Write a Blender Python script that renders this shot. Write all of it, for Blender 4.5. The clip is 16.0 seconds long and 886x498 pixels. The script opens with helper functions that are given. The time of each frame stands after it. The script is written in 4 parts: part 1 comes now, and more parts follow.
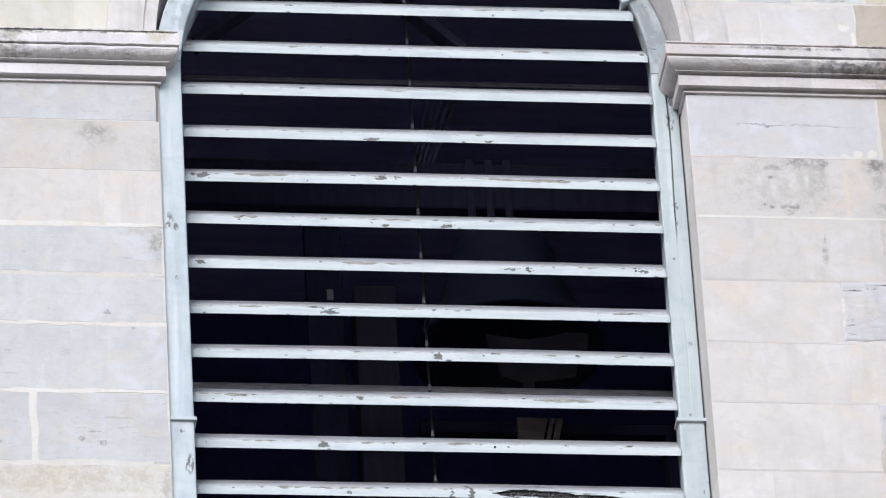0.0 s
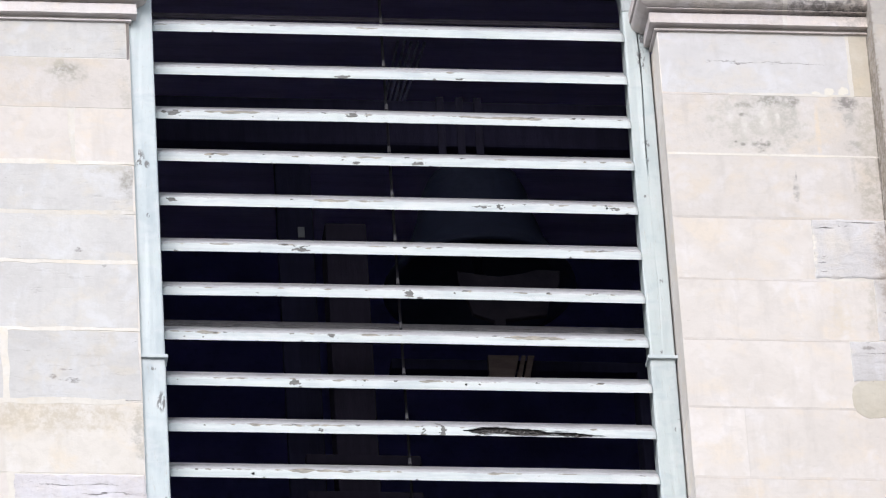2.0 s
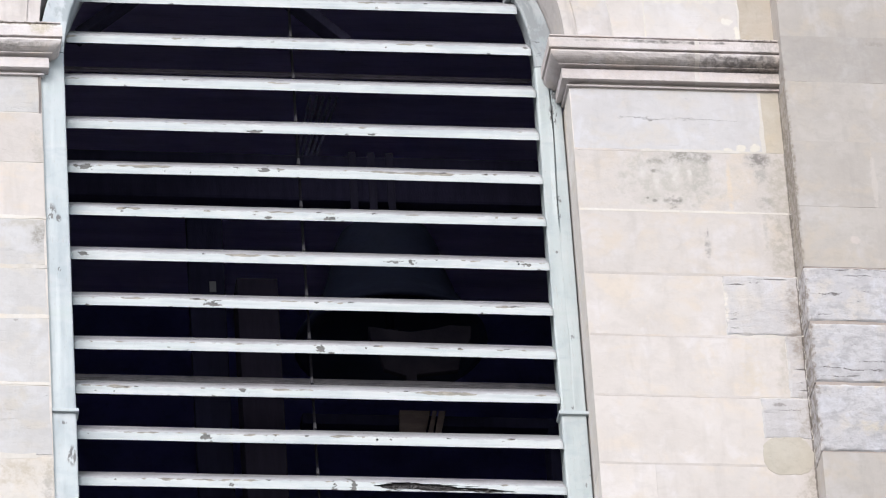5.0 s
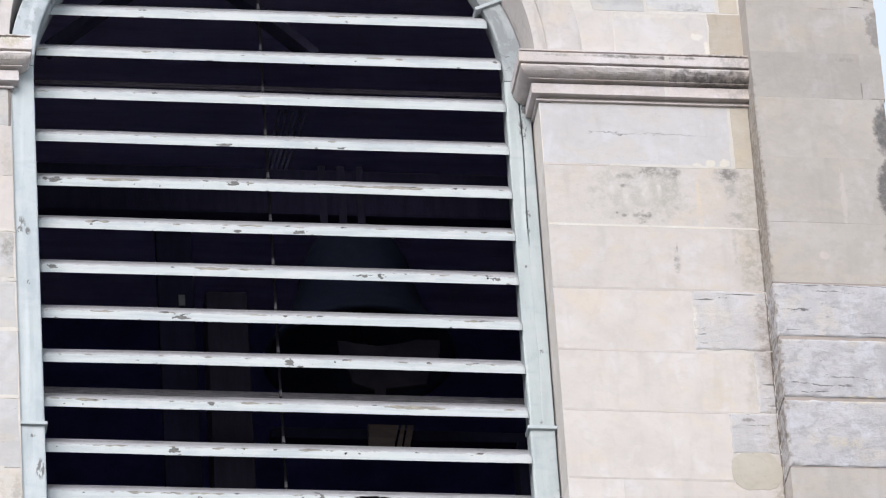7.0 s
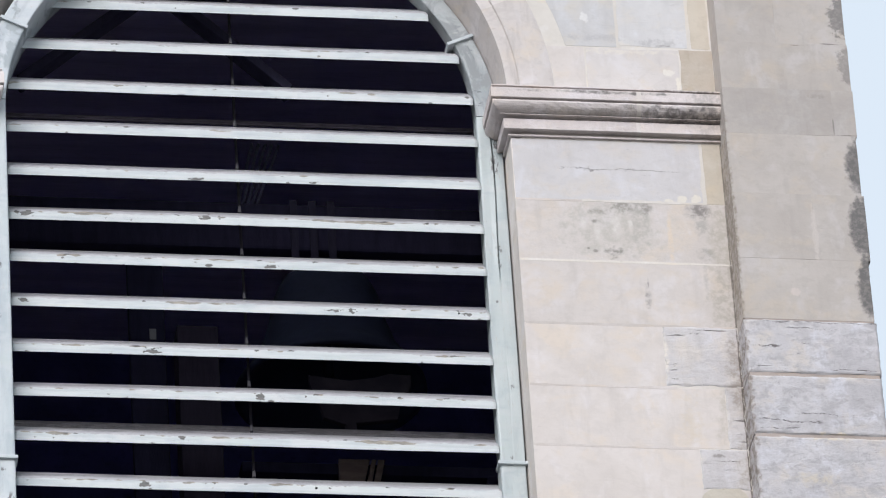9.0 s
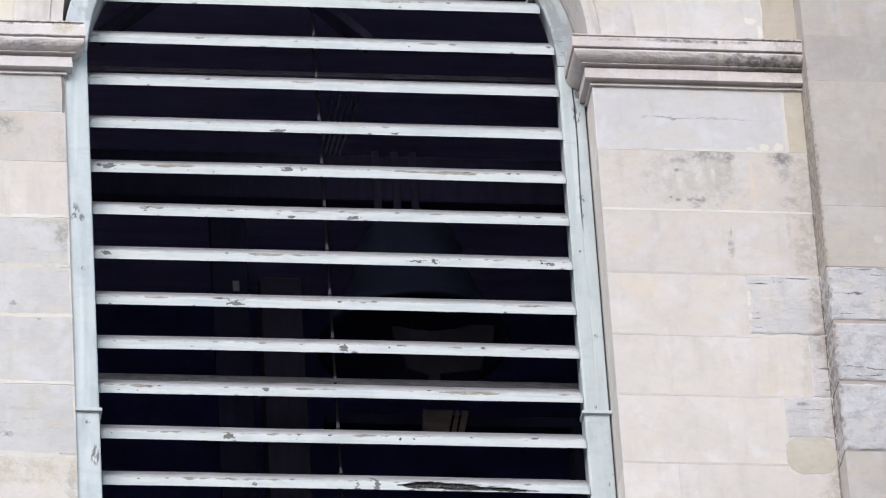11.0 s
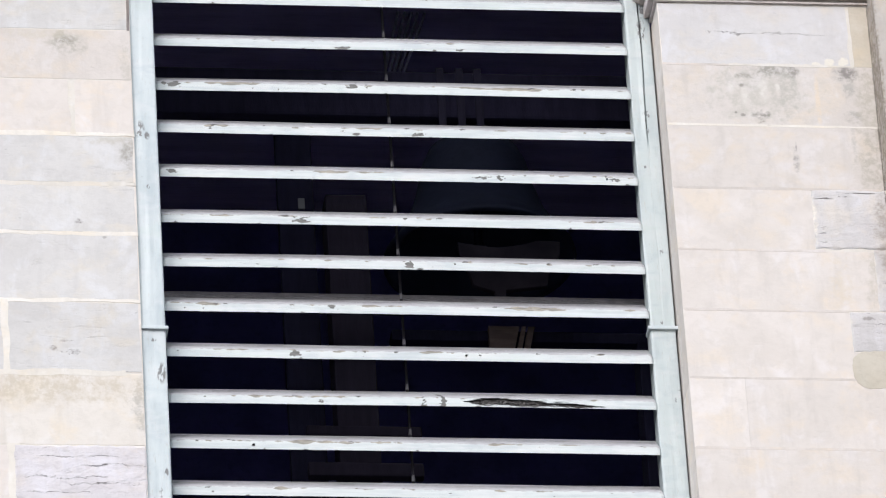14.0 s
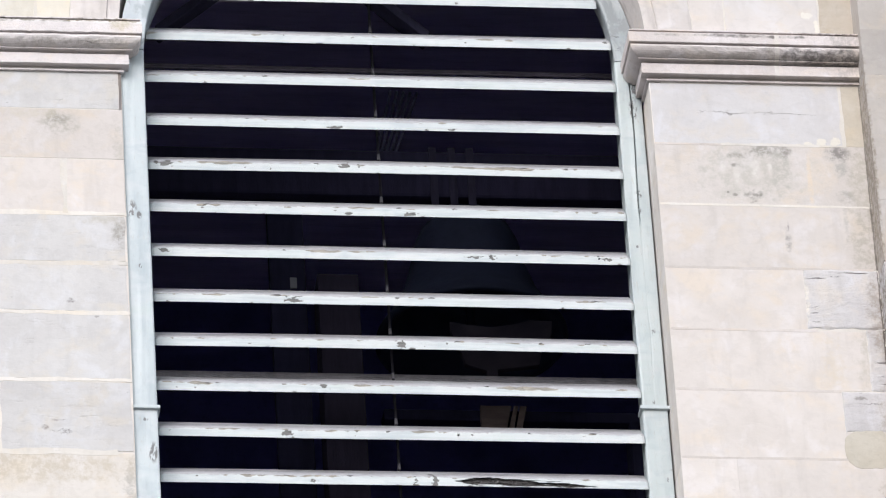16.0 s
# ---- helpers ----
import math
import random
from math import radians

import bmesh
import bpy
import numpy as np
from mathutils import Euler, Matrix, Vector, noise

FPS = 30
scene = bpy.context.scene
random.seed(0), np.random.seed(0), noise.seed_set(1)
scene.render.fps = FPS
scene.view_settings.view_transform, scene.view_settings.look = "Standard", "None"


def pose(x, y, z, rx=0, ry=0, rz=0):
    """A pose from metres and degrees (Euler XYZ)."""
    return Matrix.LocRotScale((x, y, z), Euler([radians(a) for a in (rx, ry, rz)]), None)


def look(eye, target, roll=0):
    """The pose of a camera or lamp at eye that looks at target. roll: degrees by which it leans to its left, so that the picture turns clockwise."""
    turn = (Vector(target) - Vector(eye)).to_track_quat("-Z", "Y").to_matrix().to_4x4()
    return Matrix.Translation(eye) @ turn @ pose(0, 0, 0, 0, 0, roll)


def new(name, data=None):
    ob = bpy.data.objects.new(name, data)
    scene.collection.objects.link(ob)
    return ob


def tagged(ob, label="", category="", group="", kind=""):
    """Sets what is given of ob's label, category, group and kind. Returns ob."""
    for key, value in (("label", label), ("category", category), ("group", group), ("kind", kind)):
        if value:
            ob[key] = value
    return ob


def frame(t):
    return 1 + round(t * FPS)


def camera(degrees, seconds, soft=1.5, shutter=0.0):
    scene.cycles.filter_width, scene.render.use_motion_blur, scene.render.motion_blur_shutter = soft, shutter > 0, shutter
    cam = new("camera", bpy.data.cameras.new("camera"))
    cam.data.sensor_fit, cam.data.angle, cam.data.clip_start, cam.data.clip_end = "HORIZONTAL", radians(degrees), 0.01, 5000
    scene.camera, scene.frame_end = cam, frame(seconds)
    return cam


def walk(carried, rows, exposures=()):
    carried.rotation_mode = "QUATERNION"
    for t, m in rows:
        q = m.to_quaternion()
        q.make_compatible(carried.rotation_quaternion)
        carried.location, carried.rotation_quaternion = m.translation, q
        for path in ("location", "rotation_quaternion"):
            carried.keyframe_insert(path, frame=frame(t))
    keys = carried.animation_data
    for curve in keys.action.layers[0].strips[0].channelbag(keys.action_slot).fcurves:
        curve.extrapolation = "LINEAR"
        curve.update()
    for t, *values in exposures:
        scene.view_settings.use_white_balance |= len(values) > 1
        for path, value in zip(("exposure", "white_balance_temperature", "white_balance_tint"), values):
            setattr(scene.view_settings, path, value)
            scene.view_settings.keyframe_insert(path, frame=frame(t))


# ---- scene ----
cam = camera(6.768, 16.0, soft=1.2)
EYE = (-3.096, -21.2445, 1.6)
# seconds, and the turn of the hand-held camera about its place
ROWS = [
    (0.00, 123.8401, 2.9106, -6.4871),
    (0.50, 123.7382, 2.8452, -6.6033),
    (1.00, 123.6141, 2.8680, -6.6502),
    (1.50, 123.4638, 2.9630, -6.6363),
    (2.00, 123.3536, 3.0704, -6.6467),
    (2.50, 123.3211, 3.0935, -6.7141),
    (3.00, 123.4186, 3.1301, -6.8624),
    (3.50, 123.5283, 3.1186, -7.0358),
    (4.00, 123.6204, 3.1637, -7.1653),
    (4.20, 123.6513, 3.2084, -7.1925),
    (4.50, 123.6954, 3.2385, -7.2535),
    (4.75, 123.7205, 3.2523, -7.2964),
    (5.00, 123.7377, 3.2579, -7.3340),
    (5.25, 123.7492, 3.2576, -7.3682),
    (5.50, 123.7572, 3.2532, -7.4008),
    (5.75, 123.7641, 3.2468, -7.4337),
    (6.00, 123.7722, 3.2404, -7.4687),
    (6.30, 123.7866, 3.2356, -7.5161),
    (6.50, 123.7876, 3.2076, -7.5668),
    (7.00, 123.8290, 3.2307, -7.6357),
    (7.50, 123.9112, 3.2635, -7.6994),
    (8.00, 123.9909, 3.2519, -7.7789),
    (8.20, 124.0149, 3.2472, -7.8122),
    (8.50, 124.0520, 3.2316, -7.8630),
    (8.75, 124.0714, 3.2086, -7.9033),
    (9.00, 124.0798, 3.1807, -7.9338),
    (9.25, 124.0765, 3.1518, -7.9471),
    (9.50, 124.0611, 3.1258, -7.9359),
    (9.75, 124.0329, 3.1067, -7.8928),
    (10.00, 123.9915, 3.0985, -7.8103),
    (10.30, 123.9235, 3.1085, -7.6492),
    (10.50, 123.8748, 3.1218, -7.5086),
    (11.00, 123.7409, 3.1617, -7.1847),
    (11.50, 123.5768, 3.2041, -6.9065),
    (12.00, 123.4044, 3.1987, -6.7424),
    (12.50, 123.2660, 3.2145, -6.6616),
    (13.00, 123.1524, 3.1963, -6.6256),
    (13.50, 123.0938, 3.1725, -6.5930),
    (14.00, 123.1341, 3.1240, -6.6099),
    (14.50, 123.2912, 3.1021, -6.6315),
    (15.00, 123.5047, 3.0910, -6.6935),
    (15.50, 123.6494, 3.1045, -6.7156),
    (16.00, 123.7377, 3.1167, -6.6868),
]
EXPOSURES = [(0.0, 0.31, 6150, 10), (0.5, 0.41, 6200, 10), (1.5, 0.46, 6420, 10), (3.5, 0.44, 6480, 10), (5.0, 0.39, 6500, 10), (6.5, 0.32, 6470, 10), (7.5, 0.24, 6430, 10), (8.2, 0.18, 6420, 10),
             (10.5, 0.18, 6350, 10), (11.5, 0.33, 6400, 10), (13.5, 0.41, 6500, 10), (14.5, 0.41, 6500, 10), (16.0, 0.40, 6500, 10)]
walk(cam, [(t, pose(*EYE, rx, ry, rz)) for t, rx, ry, rz in ROWS], EXPOSURES)

# ---- light ----
world = bpy.data.worlds.new("sky")
scene.world = world
world.use_nodes = True
wt = world.node_tree
sky = wt.nodes.new("ShaderNodeTexSky")
sky.sky_type, sky.sun_disc = "NISHITA", False
SUN_EL, SUN_AZ = 34.0, 206.0
sky.sun_elevation, sky.sun_rotation = radians(SUN_EL), radians(SUN_AZ)
sky.air_density, sky.dust_density, sky.ozone_density = 1.0, 4.0, 1.0
veil = wt.nodes.new("ShaderNodeMix")          # a thin, even layer of cloud over the sky
veil.data_type = "RGBA"
veil.inputs[0].default_value = 0.8
veil.inputs[7].default_value = (5.15, 5.7, 6.2, 1)
wt.links.new(sky.outputs[0], veil.inputs[6])
wt.links.new(veil.outputs[2], wt.nodes["Background"].inputs[0])
wt.nodes["Background"].inputs[1].default_value = 0.15
sun = new("sun", bpy.data.lights.new("sun", "SUN"))
sun.data.energy, sun.data.angle, sun.data.color = 2.2, radians(38), (0.985, 0.962, 0.985)
a, e = radians(SUN_AZ), radians(SUN_EL)
sun.matrix_world = look((0, 0, 40), (-math.sin(a) * math.cos(e), -math.cos(a) * math.cos(e), 40 - math.sin(e)))


# ---- materials ----
def put(nt, kind, **values):
    n = nt.nodes.new(kind)
    for k, v in values.items():
        key = int(k[1:]) if k[0] == "i" and k[1:].isdigit() else k.replace("_", " ")
        if hasattr(v, "is_output"):
            nt.links.new(v, n.inputs[key])
        else:
            n.inputs[key].default_value = v
    return n


def start(name):
    m = bpy.data.materials.new(name)
    m.use_nodes = True
    nt = m.node_tree
    return m, nt, nt.nodes["Principled BSDF"]


def math_node(nt, op, a, b=0.0, clamp=False):
    n = put(nt, "ShaderNodeMath", i0=a, i1=b)
    n.operation, n.use_clamp = op, clamp
    return n.outputs[0]


def blend(nt, fac, a, b):
    n = nt.nodes.new("ShaderNodeMix")
    n.data_type = "RGBA"
    for i, v in ((0, fac), (6, a), (7, b)):
        if hasattr(v, "is_output"):
            nt.links.new(v, n.inputs[i])
        else:
            n.inputs[i].default_value = v
    return n.outputs[2]


def ramp(nt, value, lo, hi, a=0.0, b=1.0):
    n = put(nt, "ShaderNodeMapRange", Value=value)
    n.interpolation_type = "SMOOTHSTEP"
    for i, v in ((1, lo), (2, hi), (3, a), (4, b)):
        n.inputs[i].default_value = v
    return n.outputs[0]


def grain(nt, vec, scale, detail=4.0, rough=0.55, stretch=(1, 1, 1), distort=0.0):
    mp = put(nt, "ShaderNodeMapping", Vector=vec, Scale=stretch)
    n = put(nt, "ShaderNodeTexNoise", Vector=mp.outputs[0], Scale=scale, Detail=detail, Roughness=rough, Distortion=distort)
    return n.outputs[0]


def place_of(nt, jitter=True):
    pos = nt.nodes.new("ShaderNodeNewGeometry").outputs["Position"]
    if not jitter:
        return pos
    rnd = nt.nodes.new("ShaderNodeObjectInfo").outputs["Random"]
    off = put(nt, "ShaderNodeCombineXYZ", X=math_node(nt, "MULTIPLY", rnd, 37.0), Y=rnd, Z=math_node(nt, "MULTIPLY", rnd, 91.0))
    n = put(nt, "ShaderNodeVectorMath", i0=pos, i1=off.outputs[0])
    return n.outputs[0]


def c4(c):
    return (*c, 1.0)


def stone(name, pale, deep, strata=0.3, pits=0.3, cracks=0.0, blots=(), bump=0.5, speck=0.15, cloud=0.75, streak=0.35, splits=(), mottle=0.28):
    """Weathered limestone. blots: (x, z, half width, half height, colour, strength), stains with a shape of their own,
    and in places painted shade.
    """
    m, nt, bs = start(name)
    vec, fixed = place_of(nt), place_of(nt, False)
    rnd = nt.nodes.new("ShaderNodeObjectInfo").outputs["Random"]
    big = ramp(nt, grain(nt, vec, 4.0, 6, 0.6), 0.32, 0.70)
    col = blend(nt, big, c4(pale), c4(deep))
    # cloudy patches: warm lichen bloom, cool bleached skin
    warm = math_node(nt, "MULTIPLY", ramp(nt, grain(nt, vec, 7.0, 5, 0.6, (1, 1, 1.3), 0.4), 0.48, 0.70), cloud)
    col = blend(nt, warm, col, c4((pale[0] * 1.02, pale[1] * 0.965, pale[2] * 0.87)))
    cool = math_node(nt, "MULTIPLY", ramp(nt, grain(nt, vec, 9.5, 5, 0.6, (1, 1, 0.8), 0.4), 0.50, 0.68), cloud)
    col = blend(nt, cool, col, c4((pale[0] * 1.04, pale[1] * 1.06, pale[2] * 1.10)))
    mott = math_node(nt, "MULTIPLY", ramp(nt, grain(nt, vec, 21.0, 5, 0.65, (1, 1, 1.25), 0.5), 0.46, 0.66), mottle)
    col = blend(nt, mott, col, c4([x * 0.86 for x in deep]))
    run = math_node(nt, "MULTIPLY", ramp(nt, grain(nt, vec, 6.0, 5, 0.6, (3.0, 3.0, 0.45)), 0.52, 0.75), streak)
    col = blend(nt, run, col, c4([x * 0.80 for x in deep]))
    lay = ramp(nt, grain(nt, vec, 3.0, 6, 0.7, (2.4, 2.4, 14), 1.4), 0.56, 0.74)
    some = ramp(nt, grain(nt, vec, 6.0, 3), 0.42, 0.62)
    lay = math_node(nt, "MULTIPLY", lay, some)
    col = blend(nt, math_node(nt, "MULTIPLY", lay, strata), col, c4([x * 0.74 for x in deep]))
    fine = ramp(nt, grain(nt, vec, 45.0, 5, 0.7, (1, 1, 1.6)), 0.52, 0.75)
    col = blend(nt, math_node(nt, "MULTIPLY", fine, speck), col, c4([x * 0.72 for x in deep]))
    hs = put(nt, "ShaderNodeHueSaturation", Color=col, Value=ramp(nt, rnd, 0.0, 1.0, 0.93, 1.05))
    col = hs.outputs[0]
    # small lost chips, darker inside
    pit = ramp(nt, grain(nt, vec, 20.0, 4, 0.6, (0.8, 1, 1.9)), 0.695, 0.725)
    col = blend(nt, math_node(nt, "MULTIPLY", pit, pits), col, c4([x * 0.45 for x in deep]))
    height = math_node(nt, "SUBTRACT", math_node(nt, "MULTIPLY", grain(nt, vec, 60.0, 4, 0.7), 0.35), math_node(nt, "MULTIPLY", pit, pits))
    height = math_node(nt, "SUBTRACT", height, math_node(nt, "MULTIPLY", lay, strata))
    if cracks:
        warp = grain(nt, vec, 8.0, 4, 0.6, (0.75, 1, 3.2), 0.7)
        thick = ramp(nt, grain(nt, vec, 16.0, 3), 0.46, 0.68, 0.0008, 0.034)
        gap = math_node(nt, "ABSOLUTE", math_node(nt, "SUBTRACT", warp, 0.5))
        line = math_node(nt, "SUBTRACT", 1.0, math_node(nt, "DIVIDE", gap, thick), True)
        part_of = ramp(nt, grain(nt, vec, 13.0, 3, 0.5, (0.8, 1, 1.5)), 0.55, 0.62)
        line = math_node(nt, "MULTIPLY", math_node(nt, "MULTIPLY", line, part_of), cracks)
        col = blend(nt, math_node(nt, "MULTIPLY", line, 0.85, True), col, (0.17, 0.15, 0.14, 1))
        flake = ramp(nt, grain(nt, vec, 12.0, 5, 0.65, (1, 1, 2.2), 0.5), 0.36, 0.64)
        height = math_node(nt, "SUBTRACT", math_node(nt, "ADD", height, math_node(nt, "MULTIPLY", flake, 0.55 * cracks)), math_node(nt, "MULTIPLY", line, 1.5))
        col = blend(nt, math_node(nt, "MULTIPLY", flake, 0.3 * cracks), col, c4([min(1, x * 1.10) for x in pale]))
    if blots:
        torn = math_node(nt, "SUBTRACT", grain(nt, fixed, 17.0, 6, 0.68), 0.5)
        rag = ramp(nt, grain(nt, fixed, 42.0, 6, 0.72), 0.39, 0.59, 0.22, 1.0)
        fray = math_node(nt, "SUBTRACT", grain(nt, fixed, 38.0, 5, 0.65), 0.5)
    for x, z, rx, rz, tint, force, *wild in blots:
        d = put(nt, "ShaderNodeVectorMath", i0=fixed, i1=(x, 0, z))
        d.operation = "SUBTRACT"
        s = put(nt, "ShaderNodeVectorMath", i0=d.outputs[0], i1=(1 / rx, 0, 1 / rz))
        s.operation = "MULTIPLY"
        ln = put(nt, "ShaderNodeVectorMath", i0=s.outputs[0])
        ln.operation = "LENGTH"
        edge_by = abs(wild[0]) if wild else 2.8
        ragged = math_node(nt, "ADD", ln.outputs["Value"], math_node(nt, "MULTIPLY", fray, edge_by if wild and wild[0] < 0 else edge_by * 0.8))
        if not wild or wild[0] > 0:
            ragged = math_node(nt, "ADD", ragged, math_node(nt, "MULTIPLY", torn, edge_by))
        crisp = wild and wild[0] < 0
        body_of = ramp(nt, ragged, 0.58 if crisp else 0.35, 0.84 if crisp else 1.05, 1.0, 0.0)
        f = math_node(nt, "MULTIPLY", math_node(nt, "MULTIPLY", body_of, rag if not crisp else math_node(nt, "ADD", math_node(nt, "MULTIPLY", rag, 0.35), 0.70, True)), force, True)
        col = blend(nt, f, col, c4(tint))
    if splits:                                # wandering cracks along the bed of the stone
        xyz = put(nt, "ShaderNodeSeparateXYZ", Vector=fixed)
        sway_of = math_node(nt, "SUBTRACT", grain(nt, fixed, 9.0, 6, 0.72, (1, 0, 2.2), 0.3), 0.5)
        open_of = ramp(nt, grain(nt, fixed, 19.0, 4, 0.62, (1, 0, 1.5)), 0.42, 0.62)
    for x0, x1, z, sway, wide in splits:
        off = math_node(nt, "MULTIPLY", sway_of, sway)
        gap = math_node(nt, "ABSOLUTE", math_node(nt, "SUBTRACT", math_node(nt, "SUBTRACT", xyz.outputs["Z"], z), off))
        open_by = math_node(nt, "ADD", math_node(nt, "MULTIPLY", open_of, wide * 0.6), 0.0004)
        f = math_node(nt, "SUBTRACT", 1.0, math_node(nt, "DIVIDE", gap, open_by), True)
        f = math_node(nt, "MULTIPLY", f, math_node(nt, "MULTIPLY", ramp(nt, xyz.outputs["X"], x0, x0 + 0.03), ramp(nt, xyz.outputs["X"], x1 - 0.03, x1, 1.0, 0.0)))
        col = blend(nt, math_node(nt, "MULTIPLY", f, 0.92), col, (0.115, 0.10, 0.095, 1))
        height = math_node(nt, "SUBTRACT", height, math_node(nt, "MULTIPLY", f, 1.5))
    nt.links.new(col, bs.inputs["Base Color"])
    bs.inputs["Roughness"].default_value = 0.9
    bs.inputs["Specular IOR Level"].default_value = 0.25
    bp = put(nt, "ShaderNodeBump", Height=height, Strength=bump, Distance=0.006)
    nt.links.new(bp.outputs[0], bs.inputs["Normal"])
    return m


SOOT = (0.15, 0.14, 0.13)
CREAM, CREAM_D = (0.64, 0.592, 0.567), (0.59, 0.543, 0.514)
GREY, GREY_D = (0.575, 0.56, 0.556), (0.515, 0.50, 0.498)
EDGE = (0.36, 0.32, 0.27)
STONE_CREAM = stone("cream_limestone", CREAM, CREAM_D, 0.12, 0.10, speck=0.08, bump=0.3)
STONE_EDGE = stone("cream_limestone_dirty_edge", CREAM, CREAM_D, 0.12, 0.12, blots=(
    # the thin tall mark at x 1.671 paints the corner crease's darkness into the colour
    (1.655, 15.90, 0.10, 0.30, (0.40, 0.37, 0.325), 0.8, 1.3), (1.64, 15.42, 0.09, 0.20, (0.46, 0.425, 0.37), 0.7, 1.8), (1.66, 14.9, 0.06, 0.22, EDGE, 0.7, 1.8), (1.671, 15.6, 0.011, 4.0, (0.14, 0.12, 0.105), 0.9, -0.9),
    (1.366, 15.905, 0.014, 0.05, (0.30, 0.28, 0.275), 0.85, 1.6), (1.37, 15.965, 0.004, 0.03, (0.30, 0.28, 0.275), 0.8, 1.0), (1.575, 15.98, 0.012, 0.10, (0.42, 0.40, 0.38), 0.6, 1.4),
    (1.48, 15.40, 0.05, 0.10, (0.60, 0.52, 0.42), 0.5)), speck=0.10, bump=0.3)
STONE_CHIPPED = stone("chipped_limestone", (0.60, 0.565, 0.55), (0.56, 0.525, 0.51), 0.25, 0.12, blots=(
    (1.506, 16.86, 0.030, 0.022, (0.69, 0.66, 0.61), 1.0, -1.9), (1.54, 16.80, 0.014, 0.05, (0.72, 0.68, 0.61), 0.9, -1.9), (1.3, 16.945, 0.3, 0.012, (0.68, 0.64, 0.57), 0.7)), speck=0.1, bump=0.3)
STONE_SPANDREL = stone("blue_grey_limestone", (0.585, 0.575, 0.575), (0.535, 0.525, 0.53), 0.4, 0.2, blots=(
    (1.25, 17.005, 0.12, 0.02, (0.43, 0.42, 0.43), 0.7), (1.47, 16.985, 0.10, 0.02, (0.42, 0.41, 0.42), 0.75), (1.50, 16.975, 0.03, 0.006, (0.2, 0.19, 0.18), 0.9), (1.22, 17.092, 0.02, 0.03, (0.68, 0.67, 0.66), 0.9, -1.9)), speck=0.12, bump=0.3)
STONE_STRAW = stone("straw_limestone", (0.665, 0.625, 0.55), (0.62, 0.575, 0.50), 0.1, 0.12, speck=0.1, bump=0.3)
STONE_GREY = stone("grey_limestone", GREY, GREY_D, 0.5, 0.45, speck=0.16, blots=((-1.126, 15.595, 0.022, 0.012, (0.24, 0.22, 0.22), 1.0),))
STONE_VEIN = stone("veined_limestone", GREY, GREY_D, 0.6, 0.5, speck=0.16, blots=((-1.222, 15.088, 0.012, 0.012, (0.26, 0.23, 0.22), 0.9), (-1.19, 15.115, 0.016, 0.006, (0.36, 0.33, 0.32), 0.8), (-1.40, 15.09, 0.02, 0.05, (0.25, 0.22, 0.2), 0.9)),
    splits=((-1.22, -1.12, 15.06, 0.16, 0.003), (-1.20, -1.14, 15.115, 0.05, 0.003), (-1.1, -0.93, 14.995, 0.02, 0.006)))
FLAKE, FLAKE_D = (0.54, 0.525, 0.54), (0.44, 0.425, 0.44)
STONE_FLAKED = stone("flaked_limestone", FLAKE, FLAKE_D, 0.12, 0.85, 0.16, speck=0.34, bump=0.5, cloud=1.0, mottle=0.8, splits=(
    (1.72, 2.16, 15.742, 0.035, 0.008), (1.80, 2.0, 15.715, 0.05, 0.004), (1.68, 1.80, 15.64, 0.05, 0.008), (1.68, 1.76, 15.555, 0.03, 0.010),
    (1.80, 2.0, 15.365, 0.06, 0.004), (1.68, 1.92, 15.335, 0.06, 0.008), (1.95, 2.14, 15.55, 0.04, 0.006), (1.68, 1.84, 15.305, 0.03, 0.007)), blots=(
    # the first mark darkens the strip's return face beside the crease
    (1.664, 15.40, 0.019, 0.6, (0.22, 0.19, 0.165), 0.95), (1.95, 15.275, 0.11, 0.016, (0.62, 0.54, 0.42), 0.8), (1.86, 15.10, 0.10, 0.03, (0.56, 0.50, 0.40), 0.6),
    (1.95, 15.64, 0.10, 0.05, (0.40, 0.385, 0.40), 0.6), (2.02, 15.40, 0.08, 0.04, (0.41, 0.395, 0.41), 0.6), (1.98, 15.18, 0.07, 0.06, (0.39, 0.38, 0.39), 0.6)))
STONE_PATCH = stone("flaked_grey_limestone", (0.555, 0.535, 0.54), (0.475, 0.455, 0.46), 0.3, 0.6, 0.08, speck=0.35, bump=0.6, splits=(
    (1.41, 1.49, 15.745, 0.03, 0.008), (1.52, 1.64, 15.768, 0.02, 0.006), (1.40, 1.46, 15.62, 0.05, 0.008), (1.41, 1.46, 15.565, 0.04, 0.008), (1.55, 1.64, 15.235, 0.04, 0.007), (1.62, 1.68, 15.40, 0.03, 0.010), (1.61, 1.66, 15.345, 0.02, 0.009), (1.63, 1.68, 15.315, 0.02, 0.006)), blots=(
    # the mark at x 1.671 paints the dark of the crease, the others are wear
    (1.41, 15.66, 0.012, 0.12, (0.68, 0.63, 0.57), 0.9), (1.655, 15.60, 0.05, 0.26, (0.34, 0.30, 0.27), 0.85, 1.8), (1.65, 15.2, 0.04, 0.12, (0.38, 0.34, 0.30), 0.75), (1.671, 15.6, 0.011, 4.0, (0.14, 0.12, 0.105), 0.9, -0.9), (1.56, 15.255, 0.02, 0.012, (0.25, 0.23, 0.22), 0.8)))
